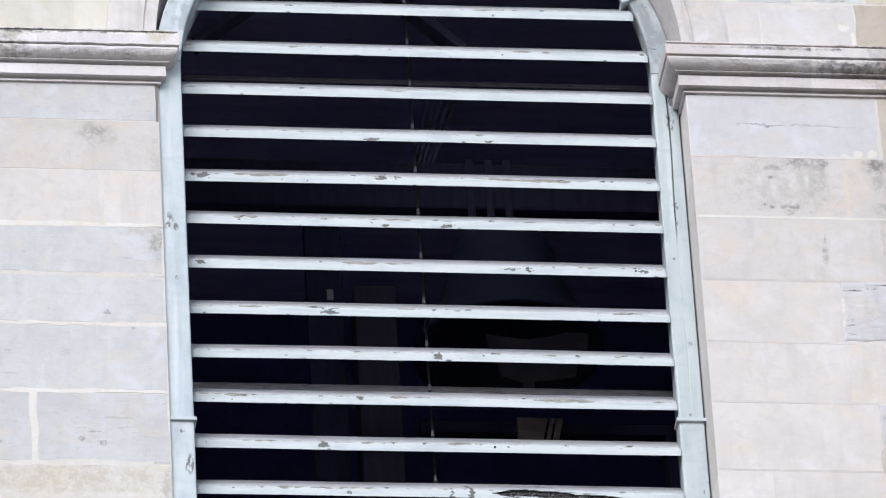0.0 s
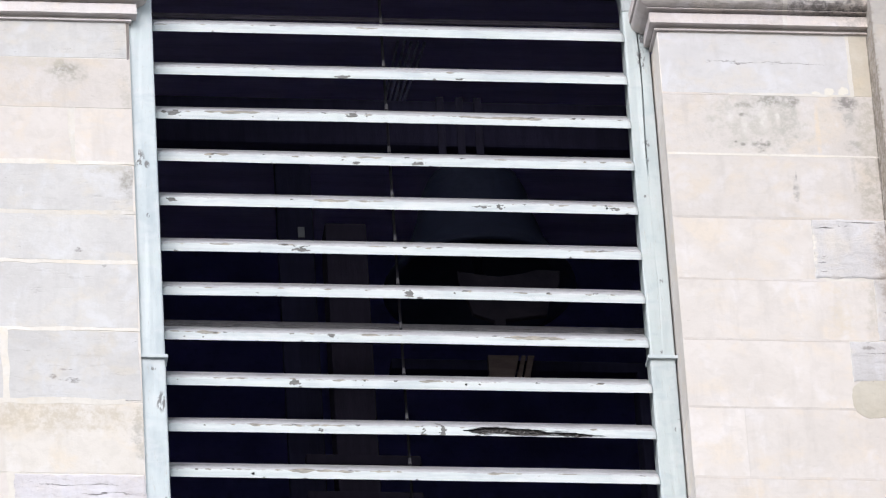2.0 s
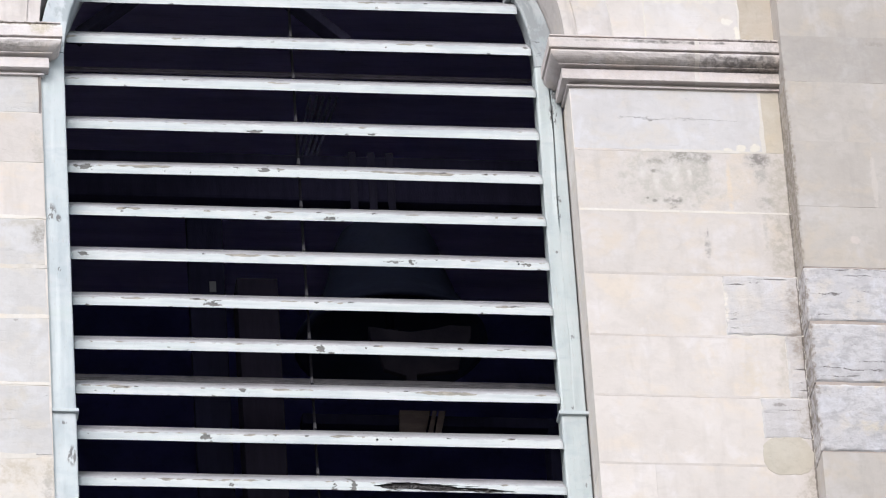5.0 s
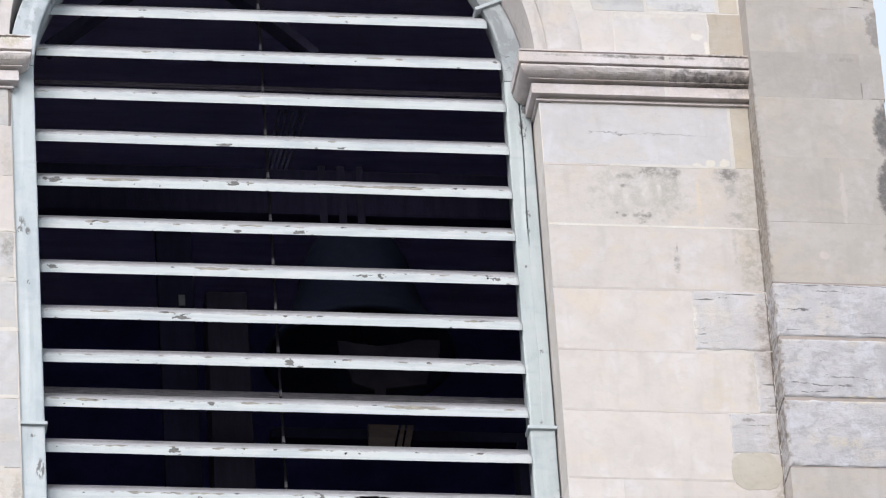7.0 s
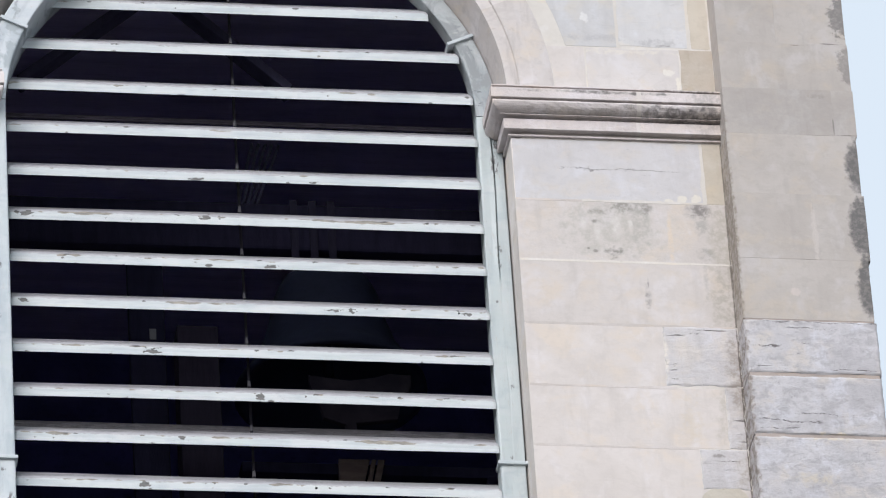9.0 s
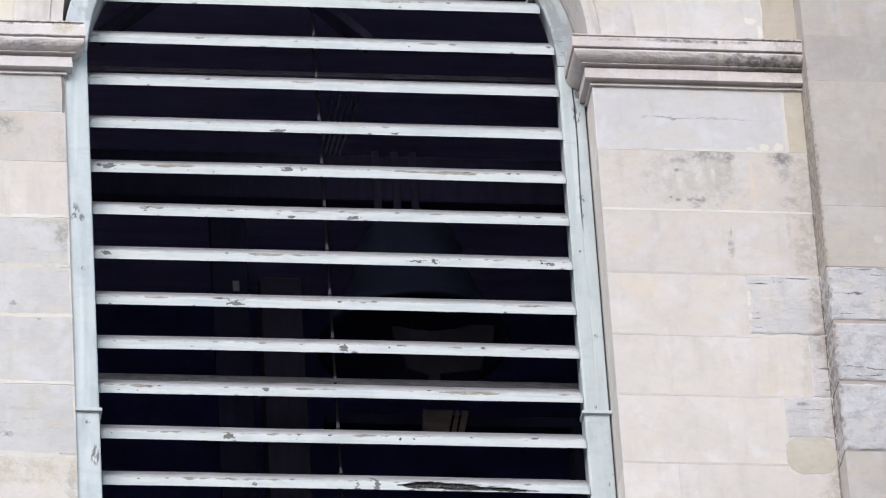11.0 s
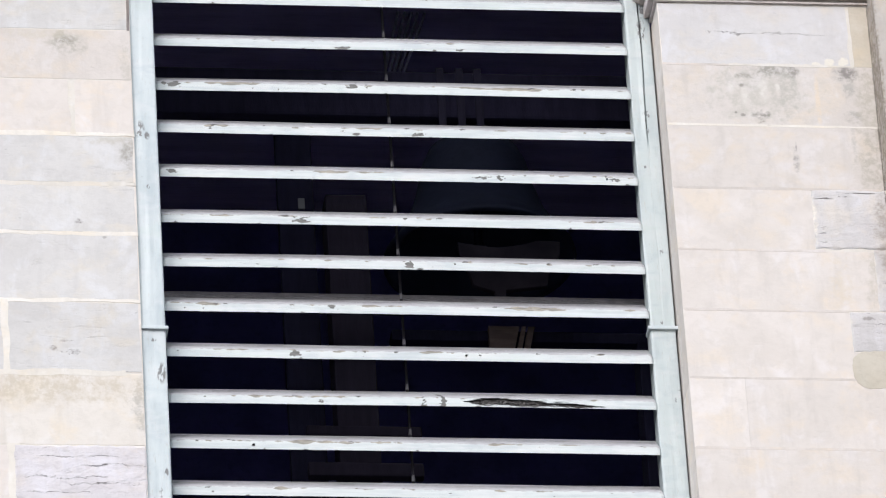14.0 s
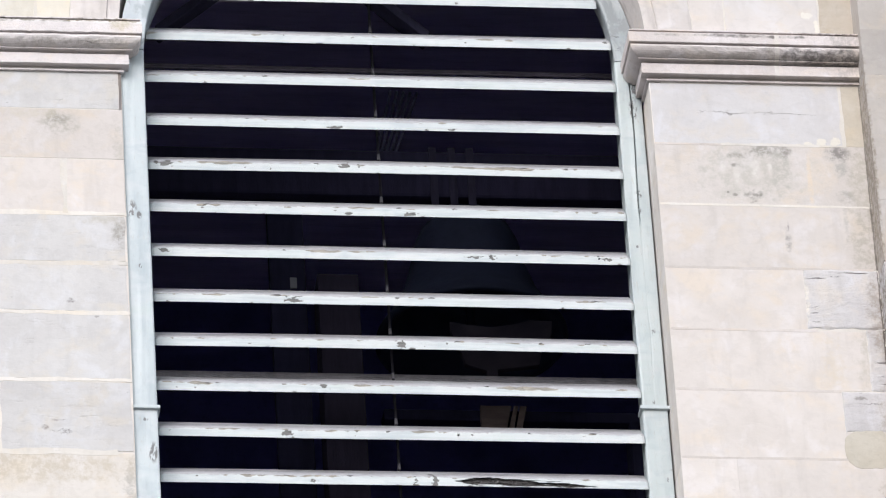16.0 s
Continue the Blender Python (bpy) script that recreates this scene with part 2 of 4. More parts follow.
STONE_BROKEN = stone("broken_limestone", (0.655, 0.625, 0.65), (0.575, 0.545, 0.575), 0.2, 0.5, 0.3, speck=0.25, bump=0.6, splits=(
    (-1.3, -1.0, 14.66, 0.05, 0.0030), (-1.15, -0.93, 14.63, 0.06, 0.0030), (-1.34, -1.05, 14.58, 0.07, 0.0034), (-1.2, -0.94, 14.555, 0.06, 0.0038), (-1.33, -1.1, 14.52, 0.05, 0.0034), (-1.2, -0.95, 14.485, 0.06, 0.0030)))
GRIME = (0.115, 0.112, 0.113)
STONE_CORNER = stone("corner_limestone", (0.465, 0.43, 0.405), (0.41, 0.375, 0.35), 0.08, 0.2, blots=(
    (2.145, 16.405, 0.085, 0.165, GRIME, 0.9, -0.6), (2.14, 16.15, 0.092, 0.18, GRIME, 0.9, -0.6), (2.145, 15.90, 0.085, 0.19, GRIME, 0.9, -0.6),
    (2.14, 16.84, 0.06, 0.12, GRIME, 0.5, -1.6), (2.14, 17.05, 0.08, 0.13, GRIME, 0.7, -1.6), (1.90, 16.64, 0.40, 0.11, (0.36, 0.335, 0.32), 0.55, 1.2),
    (2.0, 16.70, 0.05, 0.012, (0.30, 0.28, 0.26), 0.7), (2.056, 16.575, 0.004, 0.045, (0.2, 0.19, 0.18), 0.75, -0.8), (1.951, 16.12, 0.014, 0.15, (0.52, 0.48, 0.45), 0.7, -1.9),
    # the mark at x 1.665 darkens the return face beside the crease
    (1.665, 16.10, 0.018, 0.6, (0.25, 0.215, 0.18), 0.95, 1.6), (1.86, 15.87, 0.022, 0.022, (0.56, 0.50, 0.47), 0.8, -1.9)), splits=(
    (2.03, 2.2, 16.93, 0.004, 0.006), (2.04, 2.2, 16.537, 0.006, 0.004), (1.92, 2.0, 16.92, 0.004, 0.003)), speck=0.12, bump=0.35)
ALGAE, PALE = (0.43, 0.415, 0.375), (0.64, 0.61, 0.58)
# a wide algae bloom with crusts under its upper joint, and washed-out windows in it
BLOOM = (
    (1.26, 16.19, 0.20, 0.15, ALGAE, 0.62, 2.6), (1.325, 16.280, 0.10, 0.034, (0.29, 0.275, 0.25), 0.9, 1.2), (1.355, 16.20, 0.052, 0.13, (0.42, 0.40, 0.37), 0.75, 1.3), (1.385, 16.275, 0.022, 0.034, (0.24, 0.225, 0.205), 0.8, 1.2), (1.22, 16.255, 0.05, 0.018, (0.28, 0.265, 0.24), 0.7, 2.0),
    (1.275, 16.195, 0.022, 0.055, PALE, 0.85, 1.8), (1.205, 16.18, 0.016, 0.06, PALE, 0.8, 1.8), (1.325, 16.20, 0.013, 0.045, PALE, 0.8, 1.8), (1.16, 16.20, 0.016, 0.03, PALE, 0.8, 1.4))
SPOTS = (
    (1.258, 16.09, 0.030, 0.036, (0.20, 0.19, 0.175), 0.75, 2.6), (1.195, 16.09, 0.010, 0.009, SOOT, 0.6, 1.4), (1.20, 16.215, 0.02, 0.012, (0.25, 0.235, 0.215), 0.8, 1.8), (1.17, 16.10, 0.005, 0.005, SOOT, 0.6, 1.4),
    # the last of these is no stain: it paints the crease's darkness
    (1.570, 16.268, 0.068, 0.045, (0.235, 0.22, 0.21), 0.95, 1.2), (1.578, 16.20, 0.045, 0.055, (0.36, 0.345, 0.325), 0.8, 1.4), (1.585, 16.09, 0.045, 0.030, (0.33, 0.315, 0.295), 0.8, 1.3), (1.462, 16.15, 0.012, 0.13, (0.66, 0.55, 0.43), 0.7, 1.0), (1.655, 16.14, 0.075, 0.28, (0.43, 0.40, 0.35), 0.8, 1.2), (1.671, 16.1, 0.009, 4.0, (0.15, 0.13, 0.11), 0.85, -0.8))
STONE_STAINED = stone("stained_limestone", CREAM, CREAM_D, 0.12, 0.2, blots=BLOOM + SPOTS, speck=0.14)
STONE_LEFT_STAINED = stone("edge_stained_limestone", CREAM, CREAM_D, 0.12, 0.12, blots=(
    (-1.14, 16.33, 0.085, 0.07, (0.40, 0.375, 0.335), 0.8, 1.4), (-1.15, 16.350, 0.05, 0.04, (0.30, 0.28, 0.25), 0.75, 1.6), (-1.25, 16.38, 0.25, 0.03, (0.54, 0.49, 0.41), 0.5),
    (-0.94, 16.24, 0.03, 0.10, (0.45, 0.42, 0.38), 0.6)), speck=0.10)
STONE_BUFF = stone("buff_limestone", (0.635, 0.595, 0.56), (0.60, 0.56, 0.52), 0.10, 0.12, blots=(
    (-0.945, 14.86, 0.04, 0.10, (0.36, 0.34, 0.31), 0.65), (-1.30, 14.93, 0.5, 0.075, (0.50, 0.44, 0.36), 0.75, 1.8)))
STONE_DARK_EDGE = stone("grey_limestone_buff_edge", GREY, GREY_D, 0.5, 0.35, blots=(
    (-0.945, 15.88, 0.035, 0.085, (0.31, 0.29, 0.265), 0.85, 1.4), (-1.0, 15.93, 0.10, 0.02, (0.46, 0.43, 0.38), 0.6)), speck=0.16)
STONE_SPLIT = stone("split_limestone", (0.60, 0.58, 0.585), (0.56, 0.54, 0.545), 0.2, 0.15, blots=((1.47, 16.309, 0.03, 0.012, (0.68, 0.64, 0.57), 0.9, -2.0), (1.515, 16.316, 0.026, 0.02, (0.68, 0.64, 0.57), 0.9, -1.9), (1.565, 16.318, 0.028, 0.022, (0.68, 0.64, 0.57), 0.9, -1.9), (1.35, 16.304, 0.2, 0.006, (0.66, 0.60, 0.52), 0.8)), speck=0.10, splits=((1.08, 1.52, 16.438, 0.09, 0.0032),))
STONE_MOULD = stone("moulding_limestone", (0.67, 0.615, 0.605), (0.585, 0.53, 0.515), 0.08, 0.4, blots=(
    (1.64, 16.66, 0.12, 0.14, (0.33, 0.305, 0.29), 0.65, 1.6),
    # wide marks at z 16.650 and 16.645 paint shade under the rounded moulding
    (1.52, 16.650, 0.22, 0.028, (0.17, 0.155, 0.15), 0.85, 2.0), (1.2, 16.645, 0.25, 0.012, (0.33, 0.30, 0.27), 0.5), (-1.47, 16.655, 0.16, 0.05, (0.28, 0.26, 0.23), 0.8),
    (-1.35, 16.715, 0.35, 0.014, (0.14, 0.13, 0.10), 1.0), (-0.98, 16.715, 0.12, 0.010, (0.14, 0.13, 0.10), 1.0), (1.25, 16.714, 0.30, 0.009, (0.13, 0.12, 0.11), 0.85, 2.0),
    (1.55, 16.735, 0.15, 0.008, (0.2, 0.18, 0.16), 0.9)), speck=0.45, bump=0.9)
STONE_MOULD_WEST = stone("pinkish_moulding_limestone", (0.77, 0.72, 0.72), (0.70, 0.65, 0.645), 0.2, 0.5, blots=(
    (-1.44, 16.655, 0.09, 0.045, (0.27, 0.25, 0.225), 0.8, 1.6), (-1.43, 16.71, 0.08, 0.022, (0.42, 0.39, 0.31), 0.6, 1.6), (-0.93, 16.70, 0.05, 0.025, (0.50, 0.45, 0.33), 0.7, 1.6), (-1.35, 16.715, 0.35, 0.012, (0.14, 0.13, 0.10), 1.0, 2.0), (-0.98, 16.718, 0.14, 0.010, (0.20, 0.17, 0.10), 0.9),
    # the mark at z 16.635 paints shade under the rounded moulding
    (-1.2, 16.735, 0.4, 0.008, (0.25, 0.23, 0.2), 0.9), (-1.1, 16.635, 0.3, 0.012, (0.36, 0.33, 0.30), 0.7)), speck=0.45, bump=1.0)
# its one blot paints the dark crease against the corner strip
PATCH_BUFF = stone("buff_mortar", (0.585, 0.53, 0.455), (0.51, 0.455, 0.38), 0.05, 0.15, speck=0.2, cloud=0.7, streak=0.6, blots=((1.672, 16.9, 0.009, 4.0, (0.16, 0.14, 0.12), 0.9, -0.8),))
PATCH_DULL = stone("weathered_buff_mortar", (0.50, 0.46, 0.395), (0.435, 0.395, 0.335), 0.05, 0.2, speck=0.25, cloud=0.5, streak=0.6)
PATCH_ORANGE = stone("stained_buff_stone", (0.525, 0.47, 0.405), (0.47, 0.40, 0.325), 0.05, 0.15, speck=0.15, cloud=0.7, streak=0.6)
MORTAR = stone("lime_mortar", (0.69, 0.652, 0.61), (0.64, 0.602, 0.555), 0.05, 0.2, speck=0.15)
MORTAR_FAINT = stone("faint_mortar", (0.60, 0.55, 0.525), (0.52, 0.47, 0.44), 0.05, 0.3, speck=0.3)
MORTAR_DULL = stone("dull_mortar", (0.64, 0.595, 0.565), (0.58, 0.535, 0.50), 0.05, 0.3, speck=0.25)
STONE_ARCH = stone("streaked_limestone", (0.64, 0.595, 0.575), (0.575, 0.53, 0.51), 0.1, 0.25, speck=0.12, bump=0.4, streak=1.0, mottle=0.45)
# dark brown that stands for shade in the gap beside the frame
GAP_SHADE = stone("gap_shade_brown", (0.26, 0.23, 0.22), (0.17, 0.15, 0.145), 0.3, 0.5, speck=0.4)
MORTAR_PINK = stone("pink_mortar", (0.41, 0.355, 0.325), (0.32, 0.275, 0.25), 0.3, 0.4, speck=0.3)
REVEAL = stone("reveal_limestone", (0.70, 0.655, 0.62), (0.64, 0.595, 0.56), 0.2, 0.2)


def painted(name, paint, under, wear, dirt=0.4, streak=(0.6, 1, 9), rough=0.45, scuffs=(), layers=(), bald=None):
    """Old oil paint over wood or lead, dirty and worn."""
    m, nt, bs = start(name)
    vec = place_of(nt)
    n1 = ramp(nt, grain(nt, vec, 6.0, 5, 0.6, streak), 0.40, 0.70)
    col = blend(nt, math_node(nt, "MULTIPLY", n1, dirt), c4(paint), c4((paint[0] * 0.76, paint[1] * 0.79, paint[2] * 0.82)))
    n2 = ramp(nt, grain(nt, vec, 60.0, 4, 0.7, streak), 0.55, 0.75)
    col = blend(nt, math_node(nt, "MULTIPLY", n2, dirt * 0.6), col, (0.42, 0.40, 0.37, 1))
    tint = ramp(nt, grain(nt, vec, 9.0, 4, 0.6, (0.7, 1, 1.5)), 0.48, 0.66)
    col = blend(nt, math_node(nt, "MULTIPLY", tint, 0.5), col, c4((paint[0] * 1.10, paint[1] * 1.04, paint[2] * 1.04)))
    smudge = ramp(nt, grain(nt, vec, 17.0, 5, 0.62, (0.55, 1, 1.1), 0.5), 0.50, 0.68)
    col = blend(nt, math_node(nt, "MULTIPLY", smudge, 0.42), col, c4((paint[0] * 0.74, paint[1] * 0.78, paint[2] * 0.83)))
    green = ramp(nt, grain(nt, vec, 11.0, 4, 0.6, (0.4, 1, 1.2)), 0.56, 0.70)
    col = blend(nt, math_node(nt, "MULTIPLY", green, 0.35), col, c4((paint[0] * 0.90, paint[1] * 0.95, paint[2] * 0.88)))
    n3 = grain(nt, vec, 26.0, 6, 0.68, (0.45, 1, 1.3))
    chip = ramp(nt, n3, 0.72 - 0.1 * wear, 0.735 - 0.1 * wear)
    col = blend(nt, chip, col, c4(under))
    if bald:                                  # large places weathered to the metal
        bare = ramp(nt, grain(nt, vec, 7.0, 6, 0.62, (1, 1, 0.7), 0.6), 0.50, 0.56)
        col = blend(nt, bare, col, c4(bald))
        dark = ramp(nt, grain(nt, vec, 15.0, 5, 0.6, (1, 1, 0.8), 0.8), 0.60, 0.66)
        col = blend(nt, math_node(nt, "MULTIPLY", dark, 0.6), col, c4([v * 0.6 for v in bald]))
    here = place_of(nt, False)
    for x, z, rx, rz in scuffs:               # scratched-off places
        d = put(nt, "ShaderNodeVectorMath", i0=here, i1=(x, 0, z))
        d.operation = "SUBTRACT"
        sc = put(nt, "ShaderNodeVectorMath", i0=d.outputs[0], i1=(1 / rx, 0, 1 / rz))
        sc.operation = "MULTIPLY"
        ln = put(nt, "ShaderNodeVectorMath", i0=sc.outputs[0])
        ln.operation = "LENGTH"
        f = math_node(nt, "MULTIPLY", ramp(nt, ln.outputs["Value"], 0.5, 1.0, 1.0, 0.0), ramp(nt, grain(nt, here, 75.0, 3, 0.6, (1.4, 1, 0.5)), 0.47, 0.53))
        col = blend(nt, f, col, (0.16, 0.16, 0.165, 1))
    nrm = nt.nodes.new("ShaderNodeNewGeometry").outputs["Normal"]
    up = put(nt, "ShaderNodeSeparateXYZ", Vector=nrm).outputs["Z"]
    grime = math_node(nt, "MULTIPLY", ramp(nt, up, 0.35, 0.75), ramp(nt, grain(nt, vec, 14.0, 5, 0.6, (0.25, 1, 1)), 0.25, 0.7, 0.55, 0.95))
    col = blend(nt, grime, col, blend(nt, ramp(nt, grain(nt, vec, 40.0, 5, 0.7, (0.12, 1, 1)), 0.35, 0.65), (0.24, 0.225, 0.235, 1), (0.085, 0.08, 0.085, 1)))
    if layers:                                # paint gone down to undercoat, wood and rot, with torn edges
        torn = math_node(nt, "MULTIPLY", math_node(nt, "SUBTRACT", grain(nt, here, 130.0, 4, 0.65, (0.6, 1, 1)), 0.5), 1.3)
        fibre = grain(nt, here, 90.0, 4, 0.7, (0.35, 1, 3))
    for key, light, dark, force in layers:
        at = nt.nodes.new("ShaderNodeAttribute")
        at.attribute_name = key
        f = math_node(nt, "MULTIPLY", ramp(nt, math_node(nt, "ADD", at.outputs["Fac"], torn), 0.50, 0.66), force)
        col = blend(nt, f, col, blend(nt, ramp(nt, fibre, 0.35, 0.65), c4(light), c4(dark)))
    nt.links.new(col, bs.inputs["Base Color"])
    bs.inputs["Roughness"].default_value = rough
    h = math_node(nt, "SUBTRACT", math_node(nt, "MULTIPLY", n2, 0.4), chip)
    bp = put(nt, "ShaderNodeBump", Height=h, Strength=0.5, Distance=0.003)
    nt.links.new(bp.outputs[0], bs.inputs["Normal"])
    return m


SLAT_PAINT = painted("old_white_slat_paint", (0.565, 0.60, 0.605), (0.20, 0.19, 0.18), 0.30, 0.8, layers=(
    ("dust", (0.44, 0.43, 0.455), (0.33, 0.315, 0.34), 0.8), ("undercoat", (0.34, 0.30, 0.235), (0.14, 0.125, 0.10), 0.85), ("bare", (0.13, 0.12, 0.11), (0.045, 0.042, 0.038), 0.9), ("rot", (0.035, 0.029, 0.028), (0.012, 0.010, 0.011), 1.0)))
SHEET_PAINT = painted("pale_blue_sheet_paint", (0.51, 0.56, 0.58), (0.27, 0.285, 0.29), 0.22, 0.9, (2.2, 2.2, 0.5), scuffs=(
    (-0.9035, 15.984, 0.022, 0.05), (-0.8795, 15.964, 0.012, 0.02), (-0.8615, 15.004, 0.022, 0.05), (-0.8585, 14.614, 0.01, 0.02), (-0.8785, 14.534, 0.008, 0.025),
    (0.8790, 16.170, 0.016, 0.026), (0.8800, 16.115, 0.006, 0.03), (0.8720, 15.312, 0.006, 0.012), (0.8920, 15.600, 0.008, 0.02), (-0.8845, 15.136, 0.012, 0.01), (-0.8815, 15.754, 0.008, 0.012)))
SHEET_EAST = painted("grey_green_sheet_paint", (0.46, 0.51, 0.515), (0.22, 0.235, 0.235), 0.35, 1.0, (2.4, 2.4, 0.45), scuffs=(
    (0.879, 16.17, 0.016, 0.026), (0.880, 16.115, 0.006, 0.03), (0.872, 15.312, 0.006, 0.012), (0.892, 15.6, 0.008, 0.02), (0.86, 15.95, 0.006, 0.01), (0.90, 15.0, 0.006, 0.012), (0.885, 16.53, 0.02, 0.06), (0.895, 16.62, 0.02, 0.05)))
SHEET_WORN = painted("worn_lead_paint", (0.52, 0.56, 0.585), (0.22, 0.24, 0.25), 0.5, 0.8, (1.2, 1.2, 0.6), bald=(0.335, 0.375, 0.40))
SHEET_GREY = painted("weathered_lead_paint", (0.40, 0.43, 0.44), (0.15, 0.16, 0.17), 0.8, 1.0, (1.2, 1.2, 0.6), bald=(0.27, 0.29, 0.30))


def plain(name, colour, other, rough=0.8, scale=9.0, stretch=(1, 1, 1), metal=0.0):
    m, nt, bs = start(name)
    vec = place_of(nt)
    col = blend(nt, ramp(nt, grain(nt, vec, scale, 6, 0.65, stretch), 0.35, 0.7), c4(colour), c4(other))
    col = blend(nt, math_node(nt, "MULTIPLY", ramp(nt, grain(nt, vec, scale * 9, 4, 0.7, stretch), 0.5, 0.75), 0.4), col, c4([x * 0.6 for x in other]))
    nt.links.new(col, bs.inputs["Base Color"])
    bs.inputs["Roughness"].default_value, bs.inputs["Metallic"].default_value = rough, metal
    bs.inputs["Specular IOR Level"].default_value = 0.12
    bp = put(nt, "ShaderNodeBump", Height=grain(nt, vec, scale * 6, 4, 0.7, stretch), Strength=0.4, Distance=0.004)
    nt.links.new(bp.outputs[0], bs.inputs["Normal"])
    return m


IRON = plain("painted_iron", (0.52, 0.485, 0.515), (0.38, 0.355, 0.38), 0.6, 20.0)
# timber darkened and blued to carry the bell chamber's shade
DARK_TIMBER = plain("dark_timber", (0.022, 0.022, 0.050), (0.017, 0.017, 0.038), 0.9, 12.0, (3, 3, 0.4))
TAN_WOOD = plain("tan_wood", (0.185, 0.145, 0.14), (0.135, 0.105, 0.10), 0.8, 14.0, (0.6, 3, 3))
# paler copy of the rod's iron, for the lengths that catch light
LIT_ROD_IRON = plain("lit_rod_iron", (0.33, 0.31, 0.34), (0.24, 0.225, 0.25), 0.6, 20.0)
BAR_IRON = plain("dim_lilac_iron", (0.24, 0.21, 0.26), (0.16, 0.145, 0.175), 0.7, 20.0)
# the same rod darkened, as it looks in the shaded part of each gap
ROD_IRON = plain("shaded_rod_iron", (0.06, 0.056, 0.07), (0.04, 0.036, 0.045), 0.6, 20.0)
# strong blue stands for the cast of the shade on the chamber walls
SHADE_MASONRY = plain("shade_blue_masonry", (0.20, 0.20, 0.50), (0.145, 0.145, 0.36), 0.95, 4.0)
TAG_WHITE = plain("dusty_white_card", (0.22, 0.225, 0.25), (0.17, 0.175, 0.20), 0.7)
GROUND = plain("grey_paving", (0.115, 0.11, 0.105), (0.085, 0.082, 0.078), 0.9, 1.5)
# lilac in the ceiling colour imitates the bluish shade indoors
PALE_BOARDS = plain("shade_lilac_boards", (0.74, 0.67, 0.88), (0.60, 0.54, 0.73), 0.9, 3.0, (0.5, 5, 1))
# bell, straps and timbers: dark, bluish shade is put into their colours
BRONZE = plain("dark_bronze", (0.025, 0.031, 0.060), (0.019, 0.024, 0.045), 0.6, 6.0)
STRAP_IRON = plain("shade_dark_iron", (0.041, 0.038, 0.071), (0.031, 0.029, 0.053), 0.7, 14.0, (3, 3, 0.5))
BLACK_TIMBER = plain("shade_dark_timber", (0.036, 0.034, 0.070), (0.028, 0.026, 0.053), 0.9, 12.0, (3, 3, 0.4))
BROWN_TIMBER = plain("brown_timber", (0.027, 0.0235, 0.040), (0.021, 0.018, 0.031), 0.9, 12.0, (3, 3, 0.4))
GREY_TIMBER = plain("shade_blue_timber", (0.082, 0.078, 0.14), (0.064, 0.060, 0.105), 0.9, 12.0, (3, 3, 0.4))
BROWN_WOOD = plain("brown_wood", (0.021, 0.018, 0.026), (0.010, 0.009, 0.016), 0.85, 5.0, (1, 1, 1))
LEAD_ROOF = plain("lead_roof", (0.30, 0.31, 0.33), (0.24, 0.25, 0.27), 0.6, 3.0)


# ---- mesh helpers ----
def part(name, bm, material, parent=None, label="", at=(0, 0, 0)):
    """Links a bmesh as one mesh object, under a thing or part, with its origin at a place of its own."""
    bmesh.ops.recalc_face_normals(bm, faces=bm.faces)
    me = bpy.data.meshes.new(name)
    bmesh.ops.translate(bm, verts=bm.verts, vec=[-v for v in at])
    bm.to_mesh(me)
    bm.free()
    for m in material if isinstance(material, (list, tuple)) else (material,):
        me.materials.append(m)
    ob = new(name, me)
    ob.location = at
    if parent is not None:
        ob.parent = parent
        ob.location = Vector(at) - parent.matrix_basis.translation
    if label:
        ob["label"] = label
    return ob


def box(bm, x0, x1, y0, y1, z0, z1, bevel=0.0):
    made = bmesh.ops.create_cube(bm, size=1.0)["verts"]
    for v in made:
        v.co = Vector(((x0 + x1) / 2 + v.co.x * (x1 - x0), (y0 + y1) / 2 + v.co.y * (y1 - y0), (z0 + z1) / 2 + v.co.z * (z1 - z0)))
    if bevel:
        edges = {e for v in made for e in v.link_edges}
        bmesh.ops.bevel(bm, geom=list(edges), offset=bevel, segments=2, affect="EDGES", profile=0.6)


def inset(poly, d):
    """A closed outline in x, z moved inward by d (outline runs counter-clockwise)."""
    out, n = [], len(poly)
    for i in range(n):
        p, q, r = Vector(poly[i - 1]), Vector(poly[i]), Vector(poly[(i + 1) % n])
        a, b = (q - p).normalized(), (r - q).normalized()
        na, nb = Vector((-a.y, a.x)), Vector((-b.y, b.x))
        k = na + nb
        out.append(q + k * (d / max(0.3, 1 + na.dot(nb))))
    return out


def prism(poly, front, back, round_by=0.004):
    """A block with the outline poly in x, z, its front edges eased."""
    bm = bmesh.new()
    rings = []
    for y, pts in ((back, poly), (front + round_by, poly), (front + round_by * 0.3, inset(poly, round_by * 0.4)), (front, inset(poly, round_by))):
        rings.append([bm.verts.new((p[0], y, p[1])) for p in pts])
    for a, b in zip(rings, rings[1:]):
        for i in range(len(a)):
            j = (i + 1) % len(a)
            bm.faces.new((a[i], a[j], b[j], b[i]))
    bm.faces.new(rings[-1])
    return bm


